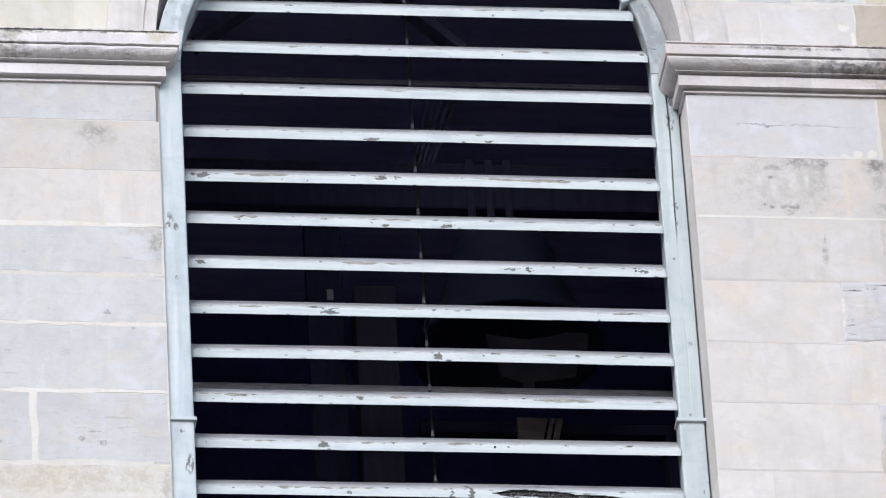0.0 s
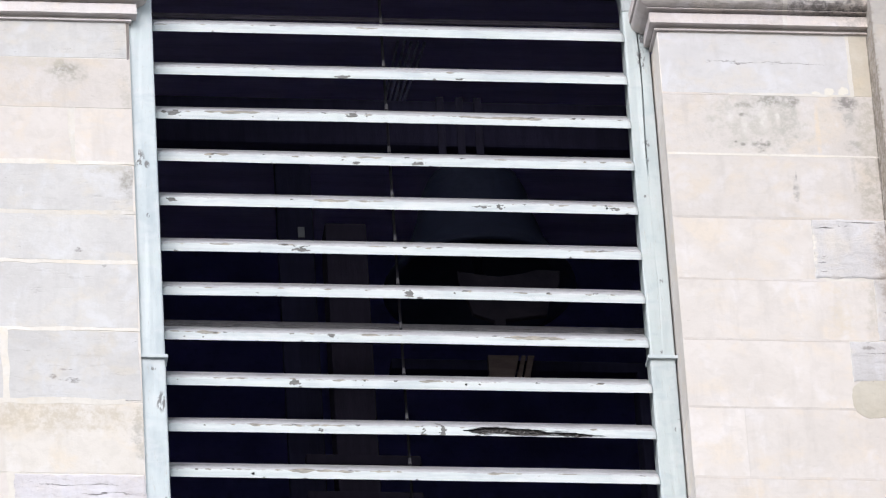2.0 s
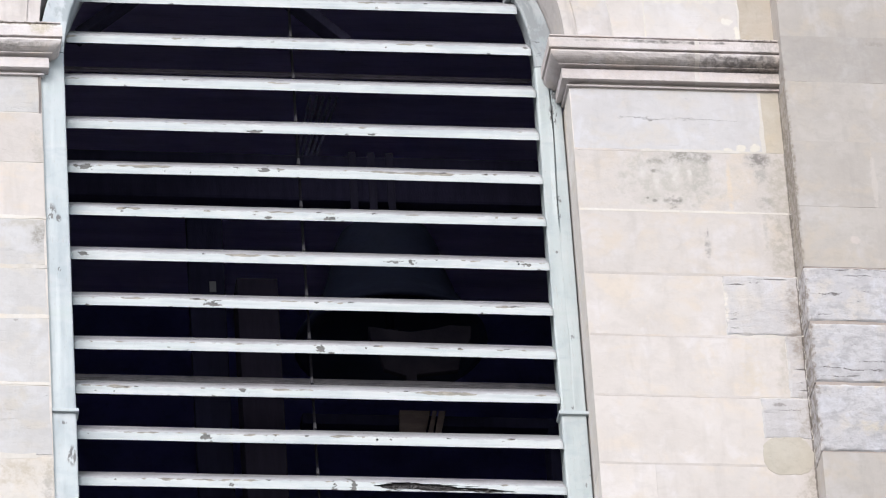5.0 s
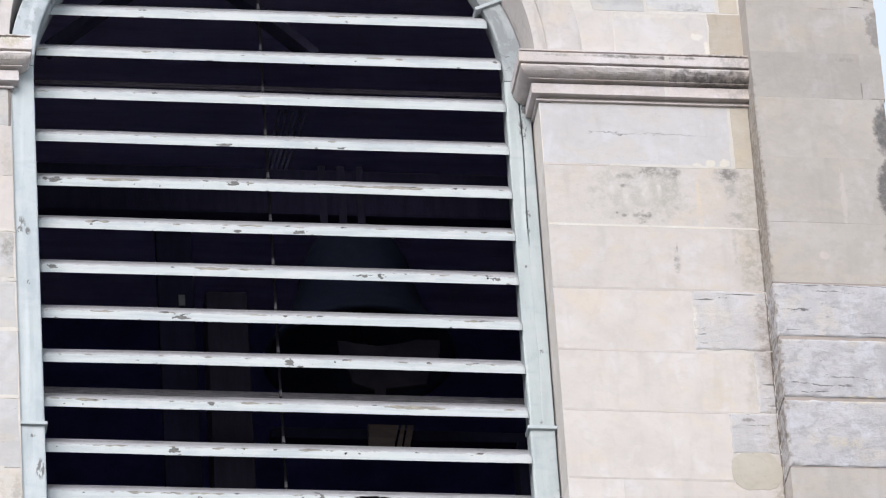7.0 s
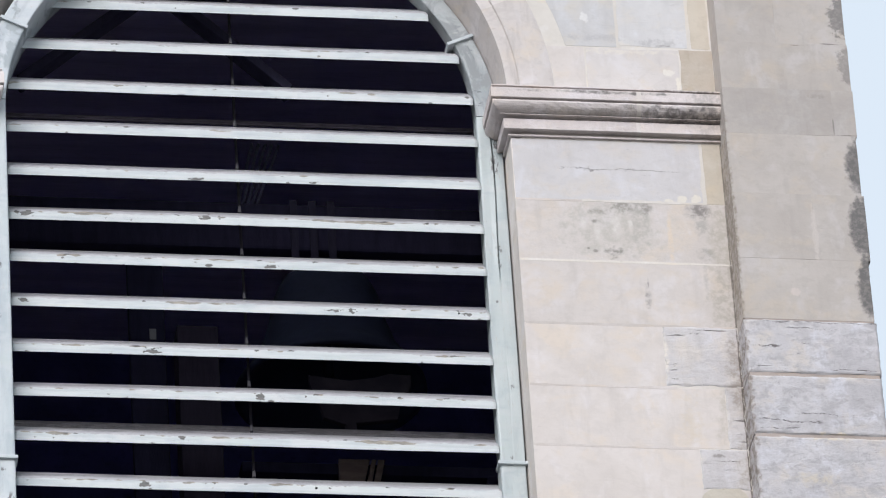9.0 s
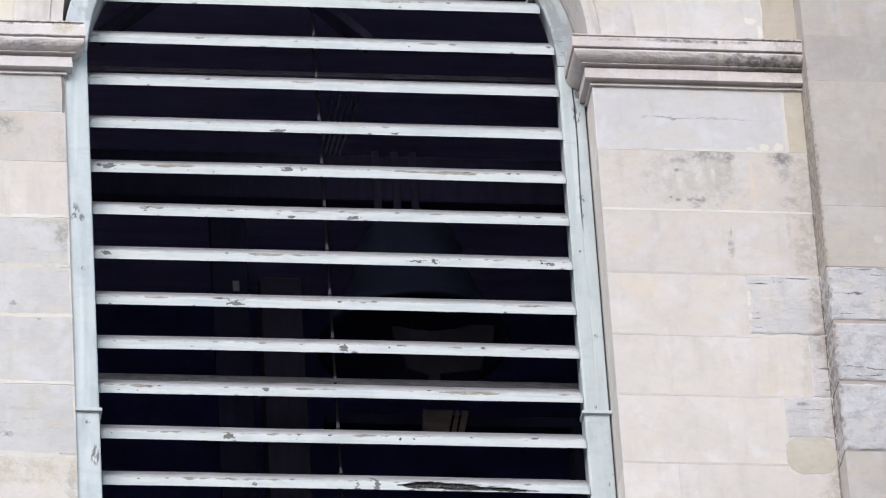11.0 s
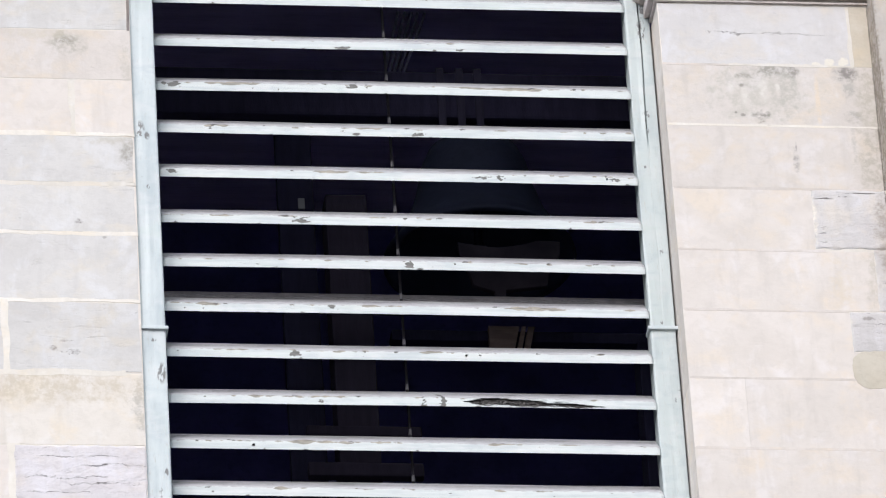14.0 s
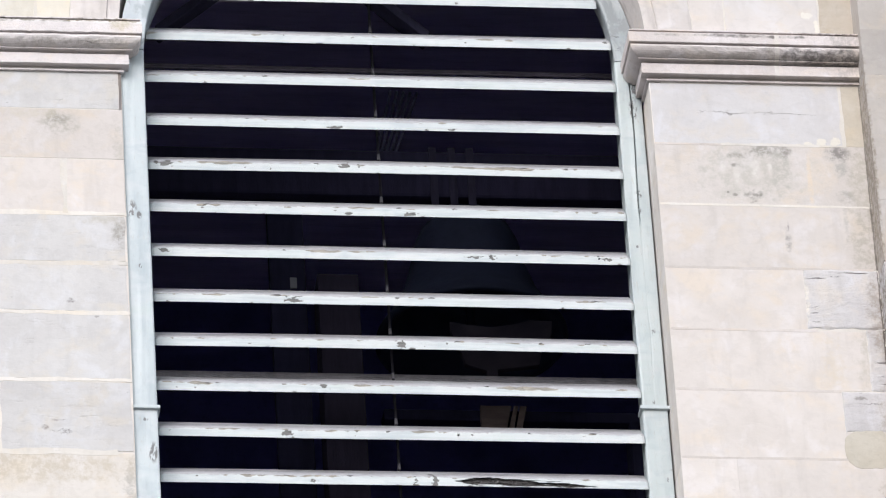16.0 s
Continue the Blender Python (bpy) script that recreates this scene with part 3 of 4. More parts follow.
def rectangle(x0, x1, z0, z1, wobble=0.0015):
    """A squared outline whose sides wander a little, as worn stone does."""
    corners = [(x0, z0), (x1, z0), (x1, z1), (x0, z1)]
    out = []
    for i in range(4):
        (ax, az), (bx, bz) = corners[i], corners[(i + 1) % 4]
        n = max(6, int(max(abs(bx - ax), abs(bz - az)) / 0.022))
        for k in range(n):
            x, z = ax + (bx - ax) * k / n, az + (bz - az) * k / n
            w = wobble * (1.2 * noise.noise((x * 5, z * 5, i + 1.5)) + noise.noise((x * 21, z * 21, i + 9.5)))
            out.append((x, z + w) if i % 2 == 0 else (x + w, z))
    return out


# ---- plan ----
HALF, JAMB, SPRING = 0.925, 0.83, 16.694      # stone opening, inside of the frame, arch centre of the frame
RISE = 16.745                                  # arch centre of the stone ring
FACE, STRIP = -0.13, -0.24                    # pier face and corner strip, before the louvre frame at y = 0
PIER, CORNER = 1.670, 2.134                    # half widths to the corner strip and to the tower's corner
SILL, TOP, INNER, BACK = 12.62, 18.6, 0.42, 4.1
IMP_TOP, IMP_LOW = 16.740, 16.557

ground = part("ground", bmesh.new(), GROUND)
bm = bmesh.new()
bm.from_mesh(ground.data)
bmesh.ops.create_grid(bm, x_segments=8, y_segments=8, size=2500)
bm.to_mesh(ground.data)
bm.free()
tagged(ground, "worn grey paving at the foot of the tower", "ground", kind="structure")


def arch_points(r, n, a0=0.0, a1=math.pi, cz=SPRING):
    return [(r * math.cos(a0 + (a1 - a0) * i / n), cz + r * math.sin(a0 + (a1 - a0) * i / n)) for i in range(n + 1)]


# the wall behind the facing, with the arched opening through it
bm = bmesh.new()
CORE = FACE + 0.0006
WIDE = HALF + 0.04
SPLAY = WIDE + 0.46                           # the embrasure widens towards the chamber
box(bm, -WIDE, WIDE, CORE, INNER, 0, SILL)
for side in (-1, 1):
    ring = [(side * WIDE, CORE), (side * WIDE, 0.07), (side * SPLAY, INNER), (side * (CORNER - 0.02), INNER), (side * (CORNER - 0.02), CORE)]
    low, high = [[bm.verts.new((x, y, z)) for x, y in ring] for z in (0.0, TOP)]
    for k in range(5):
        bm.faces.new((low[k], low[(k + 1) % 5], high[(k + 1) % 5], high[k]))
    bm.faces.new(low)
    bm.faces.new(high)
pts, wide_pts = arch_points(WIDE, 48, cz=RISE), arch_points(SPLAY, 48, cz=RISE)
for k in range(48):
    (xa, za), (xb, zb) = pts[k], pts[k + 1]
    (ua, va), (ub, vb) = wide_pts[k], wide_pts[k + 1]
    front = [bm.verts.new((x, CORE, z)) for x, z in ((xa, za), (xb, zb), (xb, TOP), (xa, TOP))]
    mid = [bm.verts.new((x, 0.07, z)) for x, z in ((xa, za), (xb, zb))]
    rear = [bm.verts.new((x, INNER, z)) for x, z in ((ua, va), (ub, vb), (xb, TOP), (xa, TOP))]
    bm.faces.new(front)
    bm.faces.new(rear[::-1])
    bm.faces.new((front[0], front[1], mid[1], mid[0]))
    bm.faces.new((mid[0], mid[1], rear[1], rear[0]))
    bm.faces.new((front[2], front[3], rear[3], rear[2]))
wall = part("wall_south", bm, MORTAR)
tagged(wall, "pale weathered limestone ashlar tower wall with an arched louvred opening", "wall", kind="structure")

for name, x0, x1, y0, y1 in (("wall_west", -CORNER + 0.02, -CORNER + 0.5, INNER, BACK), ("wall_east", CORNER - 0.5, CORNER - 0.02, INNER, BACK),
                             ("wall_north", -CORNER + 0.02, CORNER - 0.02, BACK, BACK + 0.45)):
    bm = bmesh.new()
    box(bm, x0, x1, y0, y1, 0, TOP)
    tagged(part(name, bm, REVEAL), "plain limestone tower wall", "wall", kind="structure")
# lining of the bell chamber, the blue of its shade put into the colour
IN_X = CORNER - 0.5
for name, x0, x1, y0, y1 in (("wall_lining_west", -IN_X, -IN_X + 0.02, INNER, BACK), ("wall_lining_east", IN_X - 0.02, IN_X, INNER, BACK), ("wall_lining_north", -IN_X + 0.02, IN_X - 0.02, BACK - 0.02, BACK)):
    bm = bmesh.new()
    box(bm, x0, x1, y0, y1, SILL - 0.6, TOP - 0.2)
    tagged(part(name, bm, SHADE_MASONRY), "masonry inside the bell chamber, coloured blue for its shade", "wall", kind="structure")
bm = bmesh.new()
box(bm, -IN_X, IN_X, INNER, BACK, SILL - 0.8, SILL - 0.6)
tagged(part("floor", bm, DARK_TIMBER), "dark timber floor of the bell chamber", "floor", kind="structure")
bm = bmesh.new()
box(bm, -IN_X, IN_X, INNER, BACK, TOP - 0.2, TOP - 0.02)
tagged(part("ceiling", bm, PALE_BOARDS), "pale board ceiling of the bell chamber, tinted lilac for its shade", "ceiling", kind="structure")
bm = bmesh.new()
box(bm, -CORNER, CORNER, STRIP, BACK + 0.45, TOP, TOP + 0.12, 0.02)
tagged(part("roof", bm, LEAD_ROOF), "plain lead roof closing the tower", "roof", kind="structure")

# ---- the louvred window ----
window = tagged(new("window_1"), "arched belfry louvre with peeling white slats in a sheet-clad frame", "window", kind="structure")
window.location = (0, 0, SILL)
SLAT_Z = [17.350, 17.168, 16.986, 16.808, 16.628, 16.445, 16.261, 16.082, 15.899, 15.7125, 15.5345, 15.3525, 15.168, 14.986, 14.806, 14.622]
while SLAT_Z[-1] > SILL + 0.2:
    SLAT_Z.append(SLAT_Z[-1] - 0.1815)
SLOPE, DEEP, THICK = radians(39.2), 0.100, 0.044
# places where the paint is off: slat from the top, x, height up the edge, half length, half height
BARE = [
    (5, -0.178, 0.22, 0.038, 0.22), (5, 0.228, 0.16, 0.028, 0.16), (6, -0.800, 0.70, 0.012, 0.30), (6, -0.766, 0.62, 0.030, 0.30), (6, -0.146, 0.70, 0.028, 0.24),
    (7, -0.144, 0.22, 0.012, 0.16), (7, 0.070, 0.30, 0.024, 0.22), (8, -0.785, 0.58, 0.030, 0.26), (8, 0.287, 0.48, 0.030, 0.16), (8, 0.346, 0.52, 0.014, 0.32),
    (8, 0.750, 0.55, 0.020, 0.18), (9, -0.353, 0.42, 0.035, 0.30), (10, 0.016, 0.48, 0.018, 0.40), (11, -0.262, 0.66, 0.016, 0.18), (12, -0.391, 0.46, 0.022, 0.26),
    (13, 0.037, 0.52, 0.013, 0.60), (13, 0.100, 0.56, 0.013, 0.55), (13, -0.324, 0.36, 0.024, 0.16)]
# knots and nail holes
HOLES = [(12, 0.191, 0.55, 0.005, 0.12), (14, -0.550, 0.42, 0.006, 0.12), (8, 0.722, 0.58, 0.004, 0.10)]
# runs of undercoat along the upper arris: slat, x, half length
RUNS = [(6, 0.249, 0.10), (7, -0.115, 0.06), (7, 0.377, 0.055), (8, -0.075, 0.045), (9, -0.397, 0.06), (9, -0.085, 0.07), (12, -0.479, 0.024), (13, -0.304, 0.06), (14, -0.103, 0.07), (14, 0.300, 0.045), (14, 0.52, 0.05)]
flake_rng = random.Random(11)


def flakes(n, half):
    """Lost paint on slat n: x, height, half length, half height and layer (0 bare, 1 undercoat, 2 hole), the known places and small odd ones."""
    out = [(x, k, rx, rk, 0) for m, x, k, rx, rk in BARE if m == n] + [(x, k, rx, rk, 2) for m, x, k, rx, rk in HOLES if m == n]
    out += [(x, 0.81, rx, 0.07, 1) for m, x, rx in RUNS if m == n]
    for k in range(flake_rng.randint(5, 9) if n > 5 else flake_rng.randint(2, 4)):      # along the upper arris
        out.append((flake_rng.uniform(-half, half), flake_rng.uniform(0.76, 0.86), flake_rng.uniform(0.005, 0.018), flake_rng.uniform(0.06, 0.11), 0 if flake_rng.random() < 0.65 else 1))
    for k in range(flake_rng.randint(1, 4)):                                               # nicks below
        out.append((flake_rng.uniform(-half, half), flake_rng.uniform(0.02, 0.10), flake_rng.uniform(0.004, 0.012), flake_rng.uniform(0.08, 0.13), 0))
    for k in range(flake_rng.randint(0, 3)):                                               # specks on the face
        out.append((flake_rng.uniform(-half, half), flake_rng.uniform(0.3, 0.7), flake_rng.uniform(0.003, 0.006), flake_rng.uniform(0.06, 0.10), 0))
    return out


def slat(z, half, east=0.0):
    """One sloping board; its outer edge is finely cut, so that lost paint and rot are dents in it."""
    bm = bmesh.new()
    layers = [bm.verts.layers.float.new(k) for k in ("bare", "undercoat", "rot", "dust")]
    long = 2 * half + east                     # the east ends reach further where the frame is narrower
    nx, nz = max(40, int(long / 0.0032)), 14
    lost_places = flakes(SLAT_Z.index(z), half)
    s, c = math.sin(SLOPE), math.cos(SLOPE)
    sag = random.uniform(-0.002, 0.003)
    # along the board, up its slope from the outer edge, across its thickness
    def at(u, d, h):
        x = -half + long * u
        bow = sag * 4 * u * (1 - u) + 0.0012 * noise.noise((x * 2.3, z * 7, 0))
        return Vector((x, -0.008 + d * c, z - 0.0105 - sag + bow + d * s + h))
    rough_edge = lambda x, k: 0.0015 * noise.noise((x * 14, z * 9, k)) + 0.001 * noise.noise((x * 60, z * 5, k))
    cols = []
    for i in range(nx + 1):
        u = i / nx
        x = -half + long * u
        col = []
        for j in range(nz + 1):
            h = THICK * (j / nz - 0.5)
            d = 0.0
            k = j / nz
            if j == 0 or j == nz:
                d, h = 0.004 + abs(rough_edge(x, j)), h - math.copysign(0.0015, h) + rough_edge(x, j + 20)
            end = min(u, 1 - u) * long
            if end < 0.008:
                d += 0.004 * (1 - end / 0.008)
            if end < 0.016:                   # worn round at the ends
                h -= 0.011 * k * (1 - end / 0.016) ** 2
            lost = [0.0, 0.0, 0.0, 0.0]       # bare wood, undercoat, rot, dusty upper edge
            n = noise.noise((x * 48, k * 4.6, z * 31)) + 0.7 * noise.noise((x * 130, k * 9, z * 17))
            for cx, ck, rx, rk, slot in lost_places:
                if abs(x - cx) < 2.2 * rx:
                    q = math.hypot((x - cx) / rx, (k - ck) / rk)
                    lost[slot] = max(lost[slot], min(1.0, max(0.0, 0.5 + 1.5 * (0.75 - q - (0.9, 0.4, 0.2)[slot] * n))))
            # bare upper arris with a wavy border
            brim = 0.80 + 0.10 * noise.noise((x * 7, z * 11, 5)) + 0.07 * noise.noise((x * 33, z * 5, 2))
            lost[3] = min(0.85, max(0.0, 0.5 + 5.0 * (k - brim)))
            # broken line of undercoat under the dusty arris
            broken = noise.noise((x * 5.5, z * 13, 9)) + 0.7 * noise.noise((x * 27, z * 7, 4)) - (0.02 if z < 16.3 else 0.25)
            lost[1] = max(lost[1], min(1.0, max(0.0, 0.40 + 1.7 * broken - 7.0 * abs(k - brim + 0.03))))
            # the long rotten split
            if abs(z - 14.986) < 0.01 and 0.17 < x < 0.66:
                run = (x - 0.17) / 0.49
                mid = 0.46 + 0.10 * math.sin(run * 3.5) - 0.30 * run
                wide = 0.36 * min(1, run * 7) * (1 - 0.55 * run) * min(1, (1 - run) * 5)
                ripple = noise.noise((x * 9, k * 7, 3)) + 0.6 * noise.noise((x * 40, k * 9, 8))
                keep_skin = max(0.0, noise.noise((x * 5, k * 6 + x * 3, 6)) - 0.3) if run > 0.12 else 0.0
                lost[2] = max(lost[2], min(1.0, max(0.0, 0.5 + 5.0 * (wide - abs(k - mid) - 0.13 * ripple - 2.5 * keep_skin))))
            d += sum(w * (0.8 + 0.4 * n) * max(0.0, min(1.0, 2.5 * v - 0.75)) for v, w in zip(lost, (0.0018, 0.0010, 0.012)))
            v = bm.verts.new(at(u, d, h))
            for layer, value in zip(layers, lost):
                v[layer] = value
            col.append(v)
        cols.append(col)
    for i in range(nx):
        for j in range(nz):
            bm.faces.new((cols[i][j], cols[i + 1][j], cols[i + 1][j + 1], cols[i][j + 1]))
    # the board behind the edge
    step = max(1, nx // 40)
    keep = list(range(0, nx, step)) + [nx]
    for h, row in ((-THICK / 2, 0), (THICK / 2, nz)):
        backs = {i: bm.verts.new(at(i / nx, DEEP, h)) for i in keep}
        for a, b in zip(keep, keep[1:]):
            bm.faces.new([cols[i][row] for i in range(a, b + 1)] + [backs[b], backs[a]])
        if row == 0:
            low = backs
        else:
            for a, b in zip(keep, keep[1:]):
                bm.faces.new((low[a], low[b], backs[b], backs[a]))
            for i in (0, nx):
                bm.faces.new([cols[i][j] for j in range(nz + 1)] + [backs[i], low[i]])
    return bm


for z in SLAT_Z:
    east = 0.012 if z > 16.9 else 0.004 if z > 16.75 else 0.0
    half = JAMB - 0.001 if z < SPRING else math.sqrt(max(0.01, (JAMB - 0.001) ** 2 - (z + 0.012 - SPRING) ** 2))
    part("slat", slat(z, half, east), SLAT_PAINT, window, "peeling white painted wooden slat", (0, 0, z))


def frame_section(fold):
    """Outline of the clad frame, as (distance inward from the stone, depth): a flat face with rounded edges, or one with a raised fold."""
    w = HALF - JAMB
    pts = [(0.0062, 0.008), (0.0074, 0.0015), (0.011, 0.0), (0.020, 0.0), (0.032, 0.0)]
    pts += [(0.0432, 0.0), (0.0444, 0.016), (0.0486, 0.016), (0.0496, -0.002)] if fold else [(0.040, 0.0), (0.046, 0.0), (0.052, 0.0), (0.058, 0.0)]
    pts += [(0.066, 0.0), (w - 0.010, 0.0)]
    pts += [(w - 0.007 + 0.007 * math.sin(a), 0.007 - 0.007 * math.cos(a)) for a in (0.4, 0.8, 1.2)]
    pts += [(w, 0.012), (w, 0.062), (0.0062, 0.062)]
    return pts


def forward(p):
    """The west part of the cladding stands further out, nearly flush with the pier."""
    x, y, z = p
    k = max(0.0, min(1.0, (-0.10 - x) / 0.50))
    k = k * k * (3 - 2 * k)
    return x - 0.0115 * k, y - 0.115 * k * (1.0 if y < 0.06 else 0.0), z - 0.076 * k


def sheet(way, name, material, label, fold=False):
    """Sweeps the frame's section along way: (place on the stone's edge, inward direction) in x, z."""
    bm = bmesh.new()
    sec = frame_section(fold)
    rows = []
    for k, ((px, pz), (dx, dz)) in enumerate(way):
        row = []
        thin = 1.0 - 0.43 * max(0.0, -dz) * (px > 0)
        for i, (w, d) in enumerate(sec):
            w *= thin
            wob = 0.002 * noise.noise((px * 6 + i * 0.3, pz * 5, 3)) if d < 0.02 else 0.0
            bend = 0.008 * noise.noise((0.3 * px, pz * 3.2, 7)) if fold and 4 < i < 9 else 0.0
            if fold and 5 < i < 9:            # the open seam closes further down
                d *= max(0.0, min(1.0, (pz - 16.02) / 0.12))
            row.append(bm.verts.new(forward((px + dx * (w + bend), d + wob, pz + dz * (w + bend)))))
        rows.append(row)
    for a, b in zip(rows, rows[1:]):
        for i in range(len(sec)):
            j = (i + 1) % len(sec)
            bm.faces.new((a[i], a[j], b[j], b[i]))
    for r in (rows[0], rows[-1]):
        bm.faces.new(r)
    (px, pz), _ = way[len(way) // 2]
    return part(name, bm, material, window, label, (px, 0, pz))


def lap(place, inward, name="lap_joint"):
    """The folded lower edge of a sheet, standing a little proud over the next."""
    bm = bmesh.new()
    (px, pz), (dx, dz) = place, inward
    w = HALF - JAMB
    ax, az = -dz, dx
    if az < 0:
        ax, az = -ax, -az
    box(bm, -0.001, w + 0.008, -0.010, 0.05, -0.0065, 0.0065, 0.002)
    for v in bm.verts:
        a, d, h = v.co
        h += 0.0012 * noise.noise((a * 30, px, pz))
        v.co = forward((px + dx * a + ax * h, d, pz + dz * a + az * h))
    return part(name, bm, SHEET_PAINT, window, "", (px, 0, pz))


for side in (-1, 1):
    LAPS_Z = (13.80, 15.272 + 0.015 * side, 16.738)
    zs = [SILL] + list(LAPS_Z)
    for z0, z1 in zip(zs, zs[1:]):
        top = min(z1, SPRING)
        n = max(2, int((top - z0) / 0.03))
        way = [((side * HALF, z0 + (top - z0) * i / n), (-side, 0)) for i in range(n + 1)]
        if z1 > SPRING:
            way += [((side * HALF * math.cos(t), SPRING + HALF * math.sin(t)), (-side * math.cos(t), -math.sin(t))) for t in (0.024, 0.047)]
        sheet(way, "jamb_sheet", SHEET_EAST if side > 0 else SHEET_PAINT, "pale blue painted sheet-metal frame cladding", side > 0 and z1 > SPRING)
        t = 0.047
    for z in LAPS_Z[:2]:
        lap((side * HALF, z), (-side, 0))
    angles = [0.051, 0.435, 0.82, 1.2, math.pi / 2]
    for a0, a1 in zip(angles, angles[1:]):
        n = 10
        way = []
        for i in range(n + 1):
            t = a0 + (a1 - a0) * i / n
            way.append(((side * HALF * math.cos(t), SPRING + HALF * math.sin(t)), (-side * math.cos(t), -math.sin(t))))
        sheet(way, "arch_sheet", SHEET_WORN if side < 0 else SHEET_GREY, "worn grey-blue sheet-metal arch cladding")
    for t in angles[1:-1]:
        lap((side * HALF * math.cos(t), SPRING + HALF * math.sin(t)), (-side * math.cos(t), -math.sin(t)))
bm = bmesh.new()
box(bm, -HALF, HALF, FACE - 0.05, 0.2, SILL, SILL + 0.07, 0.008)
part("window_sill", bm, STONE_GREY, window, "grey stone sill", (0, 0, SILL))
# the iron rod and the two cross bars that hold the slats from behind
ROD_Y, ROD_TOP = 0.110, SPRING + JAMB - 0.02


def rod_x(z):
    return -0.004 - 0.0052 * (z - 15.4)        # it leans a little out of the plumb


bm = bmesh.new()
bmesh.ops.create_cone(bm, segments=10, radius1=0.0048, radius2=0.0048, depth=ROD_TOP - SILL - 0.06, cap_ends=True)
for v in bm.verts:
    v.co += Vector((0, ROD_Y, (ROD_TOP + SILL + 0.06) / 2))
    v.co.x += rod_x(v.co.z)
part("tie_rod", bm, ROD_IRON, window, "thin vertical iron rod", (0, ROD_Y, 15))
# added pale sleeves imitate the light on the rod just above each slat
for z in SLAT_Z[1:]:
    bm = bmesh.new()
    bmesh.ops.create_cone(bm, segments=8, radius1=0.0062, radius2=0.0045, depth=0.030, cap_ends=True, matrix=Matrix.Translation((rod_x(z + 0.12), ROD_Y, z + 0.1215)))
    part("collar", bm, LIT_ROD_IRON, window, "added pale length of the iron rod, as lit above a slat", (rod_x(z), ROD_Y, z + 0.11))
for z, tall, deep in ((16.782, 0.009, 0.006), (15.494, 0.012, 0.030)):
    half = JAMB + 0.02 if z < SPRING else math.sqrt(JAMB ** 2 - (z - SPRING) ** 2) + 0.02
    bm = bmesh.new()
    box(bm, -half, half, 0.152, 0.152 + deep, z - tall, z + tall, 0.0015)
    box(bm, -half, half, 0.149, 0.153, z - tall / 3, z + tall / 3)
    part("cross_bar", bm, IRON if z < SPRING else BAR_IRON, window, "flat grey cross bar behind the slats", (0, 0.17, z))

# ---- inside the bell chamber ----
FLOOR = SILL - 0.6
frame_thing = tagged(new("timber_trestle"), "dark timber trestle with short cross arms, standing in shadow", "trestle")
frame_thing.location = (-0.08, 0.85, FLOOR)
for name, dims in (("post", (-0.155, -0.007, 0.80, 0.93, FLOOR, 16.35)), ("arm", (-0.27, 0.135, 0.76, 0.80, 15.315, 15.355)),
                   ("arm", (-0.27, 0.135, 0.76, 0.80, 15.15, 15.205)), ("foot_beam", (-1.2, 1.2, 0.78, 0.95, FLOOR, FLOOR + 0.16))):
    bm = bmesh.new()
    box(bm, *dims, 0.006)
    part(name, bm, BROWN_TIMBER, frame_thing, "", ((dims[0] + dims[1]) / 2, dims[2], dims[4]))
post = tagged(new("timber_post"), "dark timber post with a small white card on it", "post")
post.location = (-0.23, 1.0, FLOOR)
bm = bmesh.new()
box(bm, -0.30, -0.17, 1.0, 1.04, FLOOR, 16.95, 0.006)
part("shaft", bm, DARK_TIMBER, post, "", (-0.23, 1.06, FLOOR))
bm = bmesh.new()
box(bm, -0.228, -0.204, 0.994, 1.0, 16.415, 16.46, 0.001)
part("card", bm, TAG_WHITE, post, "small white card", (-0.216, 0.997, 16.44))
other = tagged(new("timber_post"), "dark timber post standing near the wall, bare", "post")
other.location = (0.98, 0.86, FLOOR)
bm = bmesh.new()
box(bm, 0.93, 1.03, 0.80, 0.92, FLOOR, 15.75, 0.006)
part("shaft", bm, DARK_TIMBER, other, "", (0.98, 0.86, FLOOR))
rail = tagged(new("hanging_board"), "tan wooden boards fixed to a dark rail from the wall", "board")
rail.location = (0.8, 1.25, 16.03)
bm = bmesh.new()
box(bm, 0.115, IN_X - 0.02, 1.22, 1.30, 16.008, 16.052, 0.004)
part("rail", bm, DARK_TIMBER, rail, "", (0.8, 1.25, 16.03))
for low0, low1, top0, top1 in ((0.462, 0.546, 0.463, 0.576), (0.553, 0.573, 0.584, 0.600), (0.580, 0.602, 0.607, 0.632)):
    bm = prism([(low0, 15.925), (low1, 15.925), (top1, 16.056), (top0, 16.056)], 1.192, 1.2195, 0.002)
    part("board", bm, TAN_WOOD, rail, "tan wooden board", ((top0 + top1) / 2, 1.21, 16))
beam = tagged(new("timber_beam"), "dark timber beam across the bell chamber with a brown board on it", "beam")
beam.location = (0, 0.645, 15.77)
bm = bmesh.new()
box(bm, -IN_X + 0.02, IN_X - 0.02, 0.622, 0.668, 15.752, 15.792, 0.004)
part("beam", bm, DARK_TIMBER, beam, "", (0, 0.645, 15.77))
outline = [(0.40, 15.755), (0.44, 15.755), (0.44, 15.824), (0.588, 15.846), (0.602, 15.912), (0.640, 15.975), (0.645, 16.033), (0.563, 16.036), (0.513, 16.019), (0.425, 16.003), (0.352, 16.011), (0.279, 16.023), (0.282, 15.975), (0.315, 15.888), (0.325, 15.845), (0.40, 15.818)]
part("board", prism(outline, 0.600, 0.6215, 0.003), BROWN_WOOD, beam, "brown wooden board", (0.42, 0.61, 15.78))
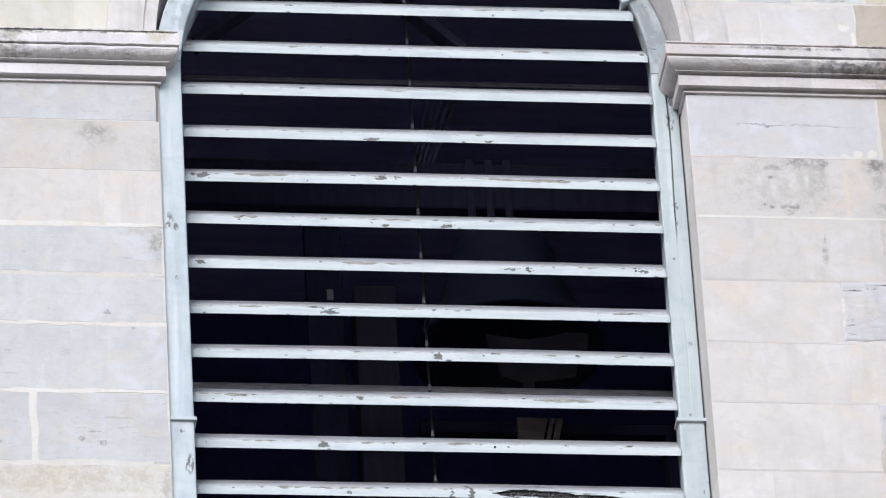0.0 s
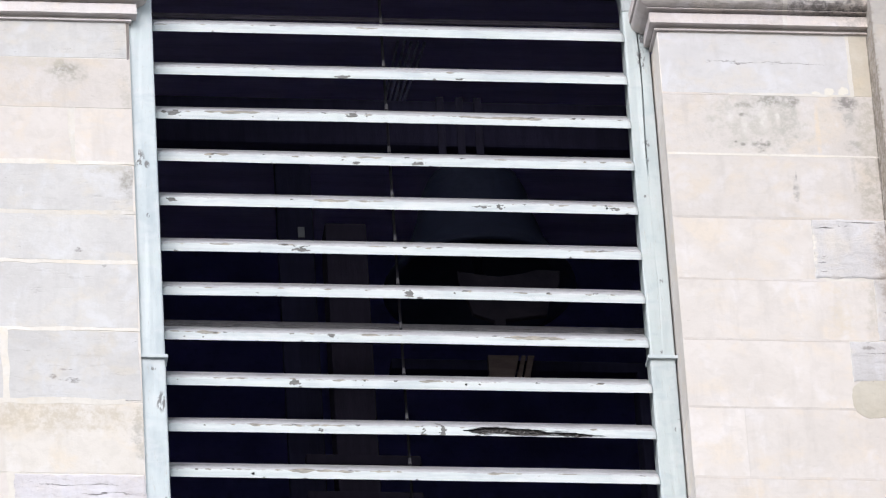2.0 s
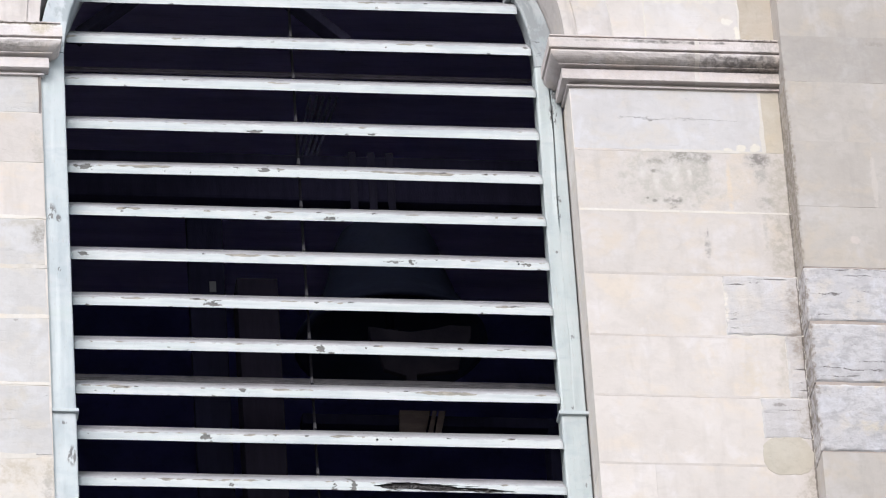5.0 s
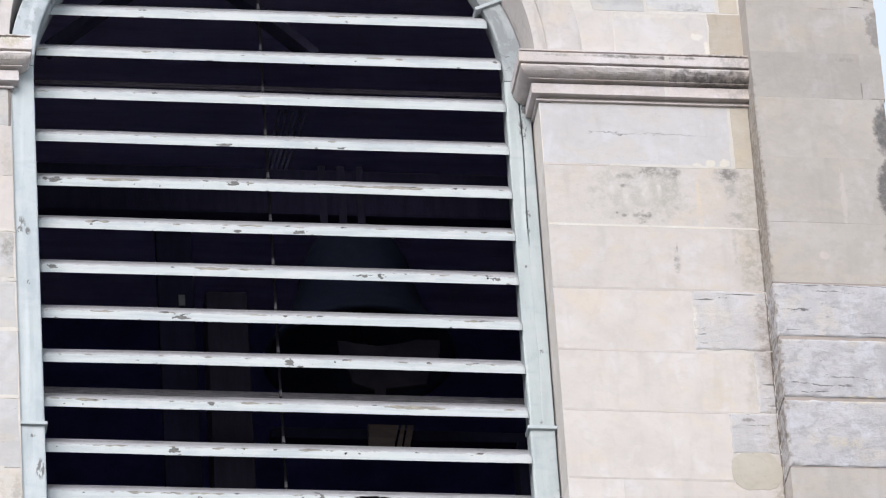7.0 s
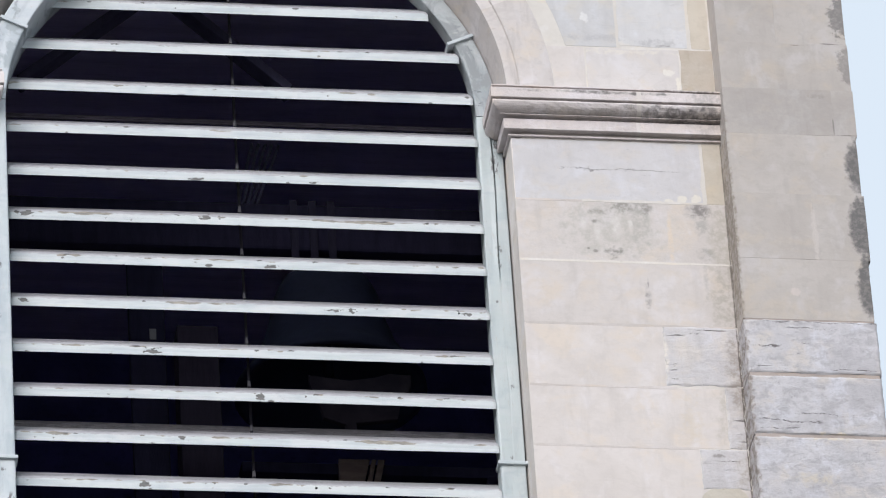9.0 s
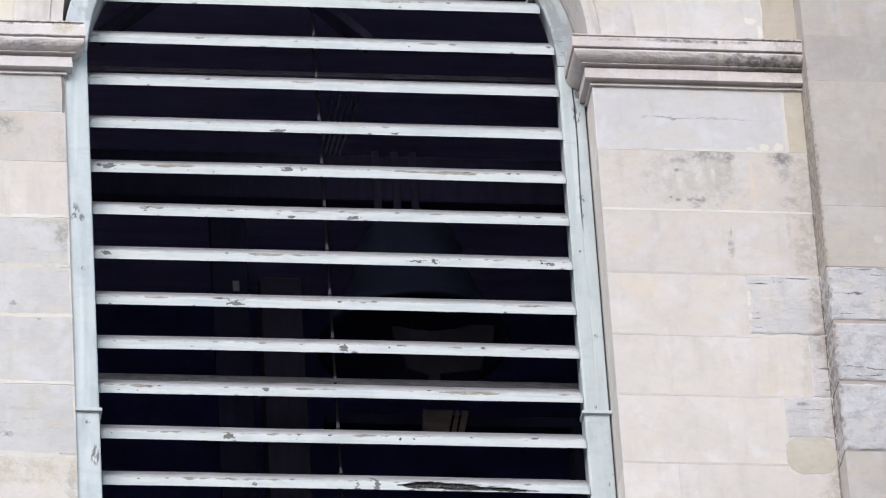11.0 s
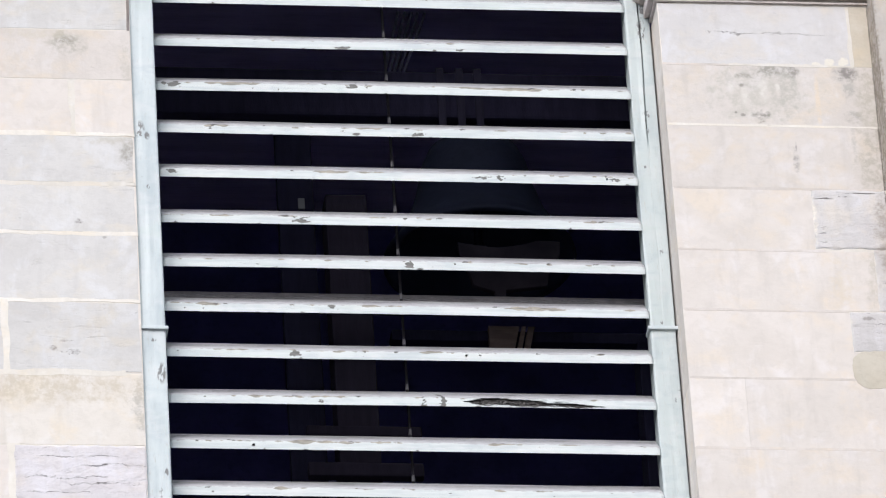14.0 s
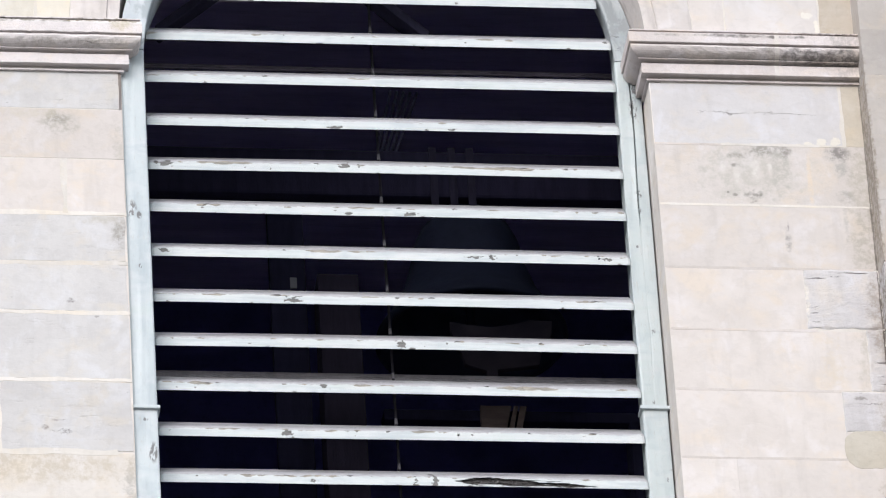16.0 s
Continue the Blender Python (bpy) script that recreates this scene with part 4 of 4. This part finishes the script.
# the bell, hung mouth down from its headstock
BELL_X, BELL_Y, LIP = 0.42, 1.02, 16.22
bell = tagged(new("bell"), "dark bronze bell hanging from a timber headstock with iron straps", "bell")
bell.location = (BELL_X, BELL_Y, LIP)
profile = [(0.0, 0.494), (0.11, 0.488), (0.166, 0.455), (0.193, 0.39), (0.214, 0.286), (0.255, 0.156), (0.31, 0.065), (0.345, 0.016), (0.348, 0.0), (0.324, 0.0), (0.276, 0.065), (0.228, 0.156), (0.186, 0.286), (0.166, 0.39), (0.0, 0.442)]
bm = bmesh.new()
N = 40
rings = [[bm.verts.new((BELL_X + r * math.cos(2 * math.pi * k / N), BELL_Y + r * math.sin(2 * math.pi * k / N), LIP + h)) for k in range(N)] for r, h in profile[1:-1]]
for a, b in zip(rings, rings[1:]):
    for k in range(N):
        bm.faces.new((a[k], a[(k + 1) % N], b[(k + 1) % N], b[k]))
bm.faces.new(rings[0])
bm.faces.new(rings[-1])
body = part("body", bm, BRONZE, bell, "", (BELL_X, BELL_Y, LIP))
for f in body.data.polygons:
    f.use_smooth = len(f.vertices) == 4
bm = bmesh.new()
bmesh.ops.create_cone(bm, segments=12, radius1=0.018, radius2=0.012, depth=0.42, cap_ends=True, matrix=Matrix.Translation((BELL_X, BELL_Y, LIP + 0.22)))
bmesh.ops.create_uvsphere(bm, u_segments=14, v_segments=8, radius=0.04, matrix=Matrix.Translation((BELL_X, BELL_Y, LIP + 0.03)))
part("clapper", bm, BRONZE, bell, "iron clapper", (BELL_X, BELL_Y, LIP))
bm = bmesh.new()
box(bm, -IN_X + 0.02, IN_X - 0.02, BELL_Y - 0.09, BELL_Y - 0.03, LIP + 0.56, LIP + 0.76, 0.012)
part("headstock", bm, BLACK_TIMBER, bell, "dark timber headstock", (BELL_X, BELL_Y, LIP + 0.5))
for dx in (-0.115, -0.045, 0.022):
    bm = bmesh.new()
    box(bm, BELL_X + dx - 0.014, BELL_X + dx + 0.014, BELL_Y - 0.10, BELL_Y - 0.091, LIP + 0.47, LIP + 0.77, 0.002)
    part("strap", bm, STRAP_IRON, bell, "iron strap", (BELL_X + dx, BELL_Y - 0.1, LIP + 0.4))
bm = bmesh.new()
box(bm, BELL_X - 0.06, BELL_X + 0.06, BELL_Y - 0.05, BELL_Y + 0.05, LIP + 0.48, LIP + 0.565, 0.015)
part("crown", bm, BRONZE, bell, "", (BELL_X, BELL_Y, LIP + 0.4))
rods = tagged(new("rod_bundle"), "bundle of thin dusty iron rods slanting up to the bell beam", "rods")
rods.location = (0.18, 0.945, 16.98)
for k in range(5):
    bm = bmesh.new()
    bmesh.ops.create_cone(bm, segments=8, radius1=0.0055, radius2=0.0055, depth=0.28, cap_ends=True)
    x = 0.118 + 0.021 * k
    turn = Matrix.Translation((x + 0.02, 0.945, 17.115)) @ Matrix.Rotation(radians(13 + 1.5 * k), 4, "Y")
    bmesh.ops.transform(bm, matrix=turn, verts=bm.verts)
    part("rod", bm, GREY_TIMBER, rods, "", (x, 0.945, 17.115))
truss = tagged(new("roof_brace"), "pair of dark timber braces on a tie beam under the ceiling", "brace")
truss.location = (-0.2, 0.65, 17.7)
for x0, z0 in ((-0.71, 17.27), (0.27, 17.27)):
    bm = bmesh.new()
    d = Vector((-0.2 - x0, 0, 17.72 - z0))
    box(bm, -d.length / 2, d.length / 2 + 0.02, -0.04, 0.04, -0.017, 0.017, 0.004)
    turn = Matrix.Translation((x0 + d.x / 2, 0.65, z0 + d.z / 2)) @ Matrix.Rotation(-math.atan2(d.z, d.x), 4, "Y")
    bmesh.ops.transform(bm, matrix=turn, verts=bm.verts)
    part("brace", bm, GREY_TIMBER, truss, "", (x0 + d.x / 2, 0.65, z0 + d.z / 2))
bm = bmesh.new()
box(bm, -0.26, -0.14, 0.60, 0.70, 17.66, TOP - 0.2, 0.005)
part("king_post", bm, GREY_TIMBER, truss, "", (-0.2, 0.65, 17.8))
bm = bmesh.new()
box(bm, -IN_X + 0.02, IN_X - 0.02, 0.640, 0.660, 17.250, 17.280, 0.003)
part("tie_beam", bm, GREY_TIMBER, truss, "", (-0.2, 0.65, 17.8))

# ---- mouldings ----
# impost profile: how far it stands out, and the height
IMPOST = [(0.0, 0.0), (0.064, 0.0), (0.067, -0.002), (0.067, -0.0065), (0.010, -0.007), (0.010, -0.0150), (0.069, -0.0152), (0.072, -0.018), (0.072, -0.057), (0.070, -0.0588), (0.010, -0.0592), (0.010, -0.0648), (0.066, -0.065)]
IMPOST += [(0.030 + 0.038 * math.cos(t), -0.065 - 0.0375 * math.sin(t)) for t in (0.2, 0.4, 0.6, 0.8, 1.0, 1.2, 1.4, math.pi / 2)]
IMPOST += [(0.037, -0.1030), (0.038, -0.1072), (-0.004, -0.1077), (-0.004, -0.1178), (0.026, -0.1183), (0.027, -0.160), (0.025, -0.1607), (-0.006, -0.161), (-0.006, -0.172), (0.009, -0.1725), (0.009, -0.1790), (-0.010, -0.1795), (-0.010, -0.182)]
IMPOST = [(out, IMP_TOP + z) for out, z in IMPOST]


IMP_DROP = {-1: 0.016, 1: 0.0}                # the west impost was set a little lower


def impost(side, u0, u1, corner, material=STONE_MOULD, name="impost_stone", label="moulded limestone impost"):
    """A length of the impost from u0 to u1 along the pier; corner: it turns into the opening and runs back to the frame."""
    bm = bmesh.new()
    def ring(x, turn):
        row = []
        for out, z in IMPOST:
            z -= IMP_DROP[side] * (0.5 if z > IMP_TOP - 0.016 else 1.0)
            if turn == 0:
                row.append(bm.verts.new((side * x, FACE - out, z)))
            elif turn == 1:
                row.append(bm.verts.new((side * (HALF - out), FACE - out, z)))
            else:
                row.append(bm.verts.new((side * (HALF - out), -0.003, z)))
        return row
    rows = [ring(0, 2), ring(0, 1)] if corner else []
    n = max(2, int((u1 - u0) / 0.012))
    for i in range(n + 1):
        if corner and i == 0:
            continue
        row = ring(u0 + (u1 - u0) * i / n, 0)
        for v in row:
            k = 0.6 * noise.noise((v.co.x * 9, v.co.z * 20, 2)) + 0.7 * noise.noise((v.co.x * 34, v.co.z * 60, 5)) + 0.4 * noise.noise((v.co.x * 75, v.co.z * 140, 8))
            v.co.y += (0.0040 if IMP_TOP - 0.105 < v.co.z < IMP_TOP - 0.066 else 0.0010) * k
            v.co.z += 0.0010 * noise.noise((v.co.x * 7, v.co.z * 9, 9)) + 0.0007 * noise.noise((v.co.x * 70, v.co.z * 40, 3))
        rows.append(row)
    for a, b in zip(rows, rows[1:]):
        for i in range(len(a) - 1):
            bm.faces.new((a[i], a[i + 1], b[i + 1], b[i]))
    for a in (rows[0], rows[-1]):
        bm.faces.new(a + [bm.verts.new((a[0].co.x, FACE + 0.025, IMP_LOW)), bm.verts.new((a[0].co.x, FACE + 0.025, IMP_TOP))])
    x = side * (u0 + u1) / 2
    return part(name, bm, material, wall, label, (x, FACE, IMP_LOW))


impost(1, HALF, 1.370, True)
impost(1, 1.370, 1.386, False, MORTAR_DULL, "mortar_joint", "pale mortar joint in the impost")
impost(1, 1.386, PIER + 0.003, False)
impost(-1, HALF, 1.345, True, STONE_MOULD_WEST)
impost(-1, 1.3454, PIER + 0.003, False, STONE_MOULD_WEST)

# arch ring: voussoirs with stepped bands
BANDS = [(HALF, FACE), (0.968, FACE), (0.971, FACE - 0.008), (1.012, FACE - 0.009), (1.024, FACE - 0.0105), (1.060, FACE - 0.0085), (1.083, FACE - 0.0045), (1.0955, FACE - 0.001), (1.096, FACE + 0.02)]
cuts = [0.0, 0.40, 0.66, 0.92, 1.18, 1.44, 1.70, 1.96, 2.22, 2.48, 2.74, math.pi]
for a0, a1 in zip(cuts, cuts[1:]):
    bm = bmesh.new()
    rows = []
    n = 8
    for i in range(n + 1):
        t = a0 + 0.0002 + (a1 - a0 - 0.0004) * i / n
        row = []
        for r, y in [(HALF - 0.004, 0.014)] + BANDS:
            x, z = r * math.cos(t), (RISE if len(row) else SPRING) + r * math.sin(t)
            z = max(z, IMP_TOP + 0.001)
            row.append(bm.verts.new((x, y + 0.001 * noise.noise((x * 8, z * 8, r * 30)), z)))
        rows.append(row)
    for a, b in zip(rows, rows[1:]):
        for i in range(len(a) - 1):
            bm.faces.new((a[i], a[i + 1], b[i + 1], b[i]))
    for r in (rows[0], rows[-1]):
        bm.faces.new(r)
    t = (a0 + a1) / 2
    part("voussoir", bm, STONE_ARCH, wall, "", (math.cos(t), FACE, SPRING + math.sin(t)))

# reveals: squared stones lining the opening, behind the pier faces
for side in (-1, 1):
    zs = [SILL, 13.05, 13.5, 13.95, 14.45, 14.99, 15.32, 15.80, 16.20, IMP_LOW]
    for z0, z1 in zip(zs, zs[1:]):
        bm = bmesh.new()
        box(bm, min(side * HALF, side * WIDE), max(side * HALF, side * WIDE), FACE + 0.0014, 0.13, z0 + 0.0002, z1 - 0.0002, 0.0004)
        part("reveal_stone", bm, REVEAL, wall, "", (side * HALF, FACE, z0))

# ---- ashlar ----
def ashlar(x0, x1, z0, z1, material, joint=0.005, front=FACE, proud=0.0, parent=wall, label="", name="stone_block", wander=None):
    if material in FLAKY:
        return part(name, flaked_block(x0, x1, z0, z1, front - 0.0032, front + 0.03, 0.0020, 0.0036, 2.4), material, parent, label, ((x0 + x1) / 2, front, (z0 + z1) / 2))
    if wander is None:
        wander = 0.0009 + max(0.0, joint) * 0.2
    bm = prism(rectangle(x0 + joint / 2, x1 - joint / 2, z0 + joint / 2, z1 - joint / 2, wander), front - proud, front + 0.03, 0.0005)
    return part(name, bm, material, parent, label, ((x0 + x1) / 2, front, (z0 + z1) / 2))


def flaked_block(x0, x1, z0, z1, front, back, ledge=0.0035, wear=0.006, ragged=1.0):
    """A block whose face has scaled off in thin ledges, with bitten edges."""
    bm = bmesh.new()
    nx, nz = max(4, int((x1 - x0) / 0.0055)), max(4, int((z1 - z0) / 0.0045))
    rows = []
    for j in range(nz + 1):
        row = []
        for i in range(nx + 1):
            x, z = x0 + (x1 - x0) * i / nx, z0 + (z1 - z0) * j / nz
            n = noise.noise((x * 6.5, z * 13, 3)) + 0.5 * noise.noise((x * 17, z * 34, 7)) + 0.16 * noise.noise((x * 60, z * 80, 1))
            t = n * 1.7
            step = math.floor(t) + min(1.0, (t - math.floor(t)) * 3.5)      # steep lip, then a flat
            y = ledge * 0.5 * (1.2 - step) + 0.0007 * noise.noise((x * 140, z * 160, 2))
            near = min(x - x0, x1 - x, z - z0, z1 - z)
            bite = 0.010 * (1 + 0.9 * noise.noise((x * 30, z * 30, 8)))
            if near < bite:
                y += wear * (1 - near / bite) ** 2
            ex = ragged * 0.0035 * noise.noise((x * 22, z * 34, 5)) if i in (0, nx) else 0.0
            ez = ragged * 0.0045 * noise.noise((x * 26, z * 20, 6)) if j in (0, nz) else 0.0
            row.append(bm.verts.new((x + ex, front + max(0.0, y), z + ez)))
        rows.append(row)
    for a, b in zip(rows, rows[1:]):
        for i in range(nx):
            bm.faces.new((a[i], a[i + 1], b[i + 1], b[i]))
    rim = rows[0] + [r[-1] for r in rows[1:]] + rows[-1][-2::-1] + [r[0] for r in rows[-2:0:-1]]
    rear = [bm.verts.new((v.co.x, back, v.co.z)) for v in rim]
    for k in range(len(rim)):
        m = (k + 1) % len(rim)
        bm.faces.new((rim[m], rim[k], rear[k], rear[m]))
    return bm


FLAKY = (STONE_PATCH, STONE_BROKEN)
L, R = -PIER, -HALF
W = 0.015
for args in (
    (L, R - 0.010, 16.390, IMP_LOW - 0.012, STONE_GREY, 0.004), (L, R, 16.182, 16.390, STONE_LEFT_STAINED, 0.003), (L, -1.132, 15.955, 16.182, STONE_CREAM, 0.006),
    (-1.132, R, 15.955, 16.182, STONE_CREAM, 0.006), (L, R, 15.753, 15.955, STONE_DARK_EDGE, W), (L, R, 15.55, 15.753, STONE_GREY, W),
    (L, R, 15.277, 15.55, STONE_GREY, W * 0.8), (L, -1.385, 14.989, 15.277, STONE_GREY, W), (-1.385, R, 14.989, 15.277, STONE_VEIN, W),
    (L, R, 14.705, 14.989, STONE_BUFF, 0.006), (L, -1.366, 14.42, 14.705, STONE_CREAM, 0.01), (-1.366, R, 14.42, 14.705, STONE_BROKEN, 0.01),
):
    ashlar(*args, proud=random.uniform(0.0, 0.0003))
# dark strip added for the shaded gap beside the frame, under the west impost
part("broken_corner", prism([(R - 0.012, 16.385), (R - 0.002, 16.392), (R - 0.0006, 16.47), (R - 0.0006, IMP_LOW - 0.012), (R - 0.011, IMP_LOW - 0.012), (R - 0.010, 16.47)], FACE + 0.0006, FACE + 0.012, 0.0006), GAP_SHADE, wall, "dark strip standing for the shaded gap between stone and frame", (R, FACE, 16.47))
# pale pointing, smeared a little proud over the wide joints
for x0, x1, z0, z1 in ((-PIER, -HALF - 0.002, 15.949, 15.962), (-PIER, -HALF - 0.002, 15.747, 15.758), (-PIER, -HALF - 0.002, 15.544, 15.556), (-PIER, -HALF - 0.002, 15.272, 15.283),
                       (-PIER, -HALF - 0.06, 14.982, 14.999), (-1.395, -1.374, 14.990, 15.277), (-1.388, -1.345, 14.42, 14.703), (-1.143, -1.121, 15.957, 16.181), (1.590, 1.602, 16.30, 16.55)):
    thin = x1 - x0 < 0.1
    bm = prism(rectangle(x0 + 0.003 * (not thin), x1, z0 - 0.002, z1 + 0.002, 0.006), FACE - (0.0005 if thin else 0.0004), FACE + 0.01, 0.0001)
    part("mortar_joint", bm, MORTAR, wall, "", ((x0 + x1) / 2, FACE, z0))
L, R = HALF, PIER
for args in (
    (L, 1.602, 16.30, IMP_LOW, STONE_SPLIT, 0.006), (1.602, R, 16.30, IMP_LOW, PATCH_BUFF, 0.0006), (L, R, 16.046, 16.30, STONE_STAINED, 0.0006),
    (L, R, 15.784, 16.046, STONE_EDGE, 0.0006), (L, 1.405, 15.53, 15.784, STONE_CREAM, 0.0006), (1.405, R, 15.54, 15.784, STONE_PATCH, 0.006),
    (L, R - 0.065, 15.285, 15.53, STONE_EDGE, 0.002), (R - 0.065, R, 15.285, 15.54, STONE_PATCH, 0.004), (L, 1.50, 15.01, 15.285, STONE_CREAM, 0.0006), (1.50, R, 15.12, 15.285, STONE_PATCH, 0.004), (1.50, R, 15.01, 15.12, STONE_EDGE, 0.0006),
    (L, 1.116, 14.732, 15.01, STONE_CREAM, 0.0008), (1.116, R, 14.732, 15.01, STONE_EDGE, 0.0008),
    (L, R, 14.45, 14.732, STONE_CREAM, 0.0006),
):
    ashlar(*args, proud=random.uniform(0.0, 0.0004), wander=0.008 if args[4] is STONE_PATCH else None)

# thin worn pointing in the joints of the east pier
for x0, x1, z in ((HALF + 0.004, 1.16, 16.300), (1.16, 1.60, 16.301), (HALF + 0.004, 1.66, 16.046), (HALF + 0.004, 1.655, 15.784), (HALF + 0.004, 1.44, 15.530), (HALF + 0.004, 1.50, 15.285), (HALF + 0.004, 1.52, 15.010), (HALF + 0.004, 1.66, 14.732)):
    bm = prism(rectangle(x0, x1, z - 0.0045, z + 0.0045, 0.0016), FACE - 0.0006, FACE + 0.01, 0.0001)
    part("mortar_joint", bm, MORTAR if x0 > 1.1 or z == 16.046 else MORTAR_FAINT, wall, "", ((x0 + x1) / 2, FACE, z))

# a rounded buff mortar repair over the joint
blob = []
for k in range(48):
    t = 2 * math.pi * k / 48
    r = 1.0 + 0.09 * noise.noise((math.cos(t) * 1.6, math.sin(t) * 1.6, 4)) + 0.05 * noise.noise((math.cos(t) * 6, math.sin(t) * 6, 2))
    c, q = math.cos(t), math.sin(t)
    blob.append((1.576 + 0.086 * r * math.copysign(abs(c) ** 0.75, c), 15.052 + 0.080 * r * math.copysign(abs(q) ** 0.8, q)))
part("mortar_repair", prism(blob, FACE - 0.0011, FACE + 0.006, 0.0009), PATCH_DULL, wall, "rounded buff mortar repair", (1.576, FACE, 15.055))

# spandrels beside the arch, cut to its curve
RING = 1.097
for side in (-1, 1):
    zs = [IMP_TOP + 0.002, 16.962, 17.20, 17.44, 17.68, 17.92]
    for k, (z0, z1) in enumerate(zip(zs, zs[1:])):
        def edge_at(z):
            return math.sqrt(max(0.0, RING ** 2 - (z - RISE) ** 2)) if z < RISE + RING else 0.0
        stops = ((1.333, 1.59), (1.59, PIER)) if k else ((1.215, 1.552), (1.552, PIER))
        curve = [(edge_at(z0 + (z1 - z0) * i / 8), z0 + (z1 - z0) * i / 8) for i in range(9)]
        last = 1.215 if not k else 1.333
        off = 0.070 if k == 1 else 0.0015
        poly = [(last - 0.005, z0 + 0.002), (last - 0.005, z1 - 0.002)] + [(x + off, min(max(z, z0 + 0.002), z1 - 0.002)) for x, z in curve[::-1]]
        if side < 0:
            poly = [(-x, z) for x, z in poly][::-1]
        m = STONE_SPANDREL if k == 1 else STONE_CREAM if k or side > 0 else STONE_STRAW
        part("stone_block", prism(poly, FACE - 0.0002, FACE + 0.03, 0.0005), m, wall, "", (side * 1.3, FACE, (z0 + z1) / 2))
        for x0, x1 in stops:
            a, b = sorted((side * x0, side * x1))
            ashlar(a, b, z0, z1, (PATCH_ORANGE if not k else PATCH_BUFF) if x1 == PIER and side > 0 else STONE_SPANDREL if k == 1 else STONE_CREAM if k else STONE_CHIPPED if side > 0 else STONE_STRAW, 0.016 if k == 1 else 0.009 if x1 != PIER else 0.002, wander=0.004 if k < 2 else 0.002)

# ---- corner strips ----
for side, name in ((1, "pilaster_east"), (-1, "pilaster_west")):
    bm = bmesh.new()
    a, b = sorted((side * (PIER + 0.004), side * (CORNER - 0.006)))
    box(bm, a, b, STRIP + 0.0014, CORE, 0, TOP)
    strip = tagged(part(name, bm, MORTAR_PINK), "projecting limestone corner strip of the tower with flaked grey blocks", "pilaster", kind="structure")
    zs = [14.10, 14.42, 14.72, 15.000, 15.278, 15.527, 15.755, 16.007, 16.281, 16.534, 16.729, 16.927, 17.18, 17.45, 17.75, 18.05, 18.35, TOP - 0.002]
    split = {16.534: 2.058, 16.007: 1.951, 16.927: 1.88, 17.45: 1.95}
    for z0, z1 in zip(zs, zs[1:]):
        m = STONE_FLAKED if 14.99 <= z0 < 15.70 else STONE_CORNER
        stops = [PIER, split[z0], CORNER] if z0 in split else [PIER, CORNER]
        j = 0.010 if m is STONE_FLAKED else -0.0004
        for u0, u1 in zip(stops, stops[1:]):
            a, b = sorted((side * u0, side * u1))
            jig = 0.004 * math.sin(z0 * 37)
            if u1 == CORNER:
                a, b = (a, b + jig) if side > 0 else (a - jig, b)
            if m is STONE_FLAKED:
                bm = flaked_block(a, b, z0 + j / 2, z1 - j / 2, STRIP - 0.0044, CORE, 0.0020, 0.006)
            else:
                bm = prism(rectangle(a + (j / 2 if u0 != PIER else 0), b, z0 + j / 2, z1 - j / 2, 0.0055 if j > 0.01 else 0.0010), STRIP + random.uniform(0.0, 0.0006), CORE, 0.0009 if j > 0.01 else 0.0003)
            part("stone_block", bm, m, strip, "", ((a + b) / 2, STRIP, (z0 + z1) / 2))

# ---- plain courses outside the view, down to the ground and up to the roof ----
rng = random.Random(5)


def courses(x0, x1, z_low, z_high, front, parent, rise=0.285):
    bm = bmesh.new()
    n = max(1, round((z_high - z_low) / rise))
    for i in range(n):
        z0, z1 = z_low + (z_high - z_low) * i / n, z_low + (z_high - z_low) * (i + 1) / n
        x = x0
        while x < x1 - 0.01:
            step = rng.uniform(0.45, 0.75)
            e = x1 if x + step > x1 - 0.25 else x + step
            box(bm, x + 0.003, e - 0.003, front + rng.uniform(-0.001, 0.002), front + 0.03, z0 + 0.003, z1 - 0.003)
            x = e
    ob = part("stone_courses", bm, STONE_CREAM, parent, "", (x0, front, z_low))
    ob["kind"] = "stuff"


courses(-PIER, -HALF, 0.0, 14.42, FACE, wall)
courses(HALF, PIER, 0.0, 14.45, FACE, wall)
courses(-HALF, HALF, 0.0, SILL, FACE, wall)
courses(-PIER, PIER, 17.92, TOP - 0.005, FACE, wall)
for side, name in ((1, "pilaster_east"), (-1, "pilaster_west")):
    a, b = sorted((side * PIER, side * CORNER))
    courses(a, b, 0.0, 14.10, STRIP, bpy.data.objects[name])
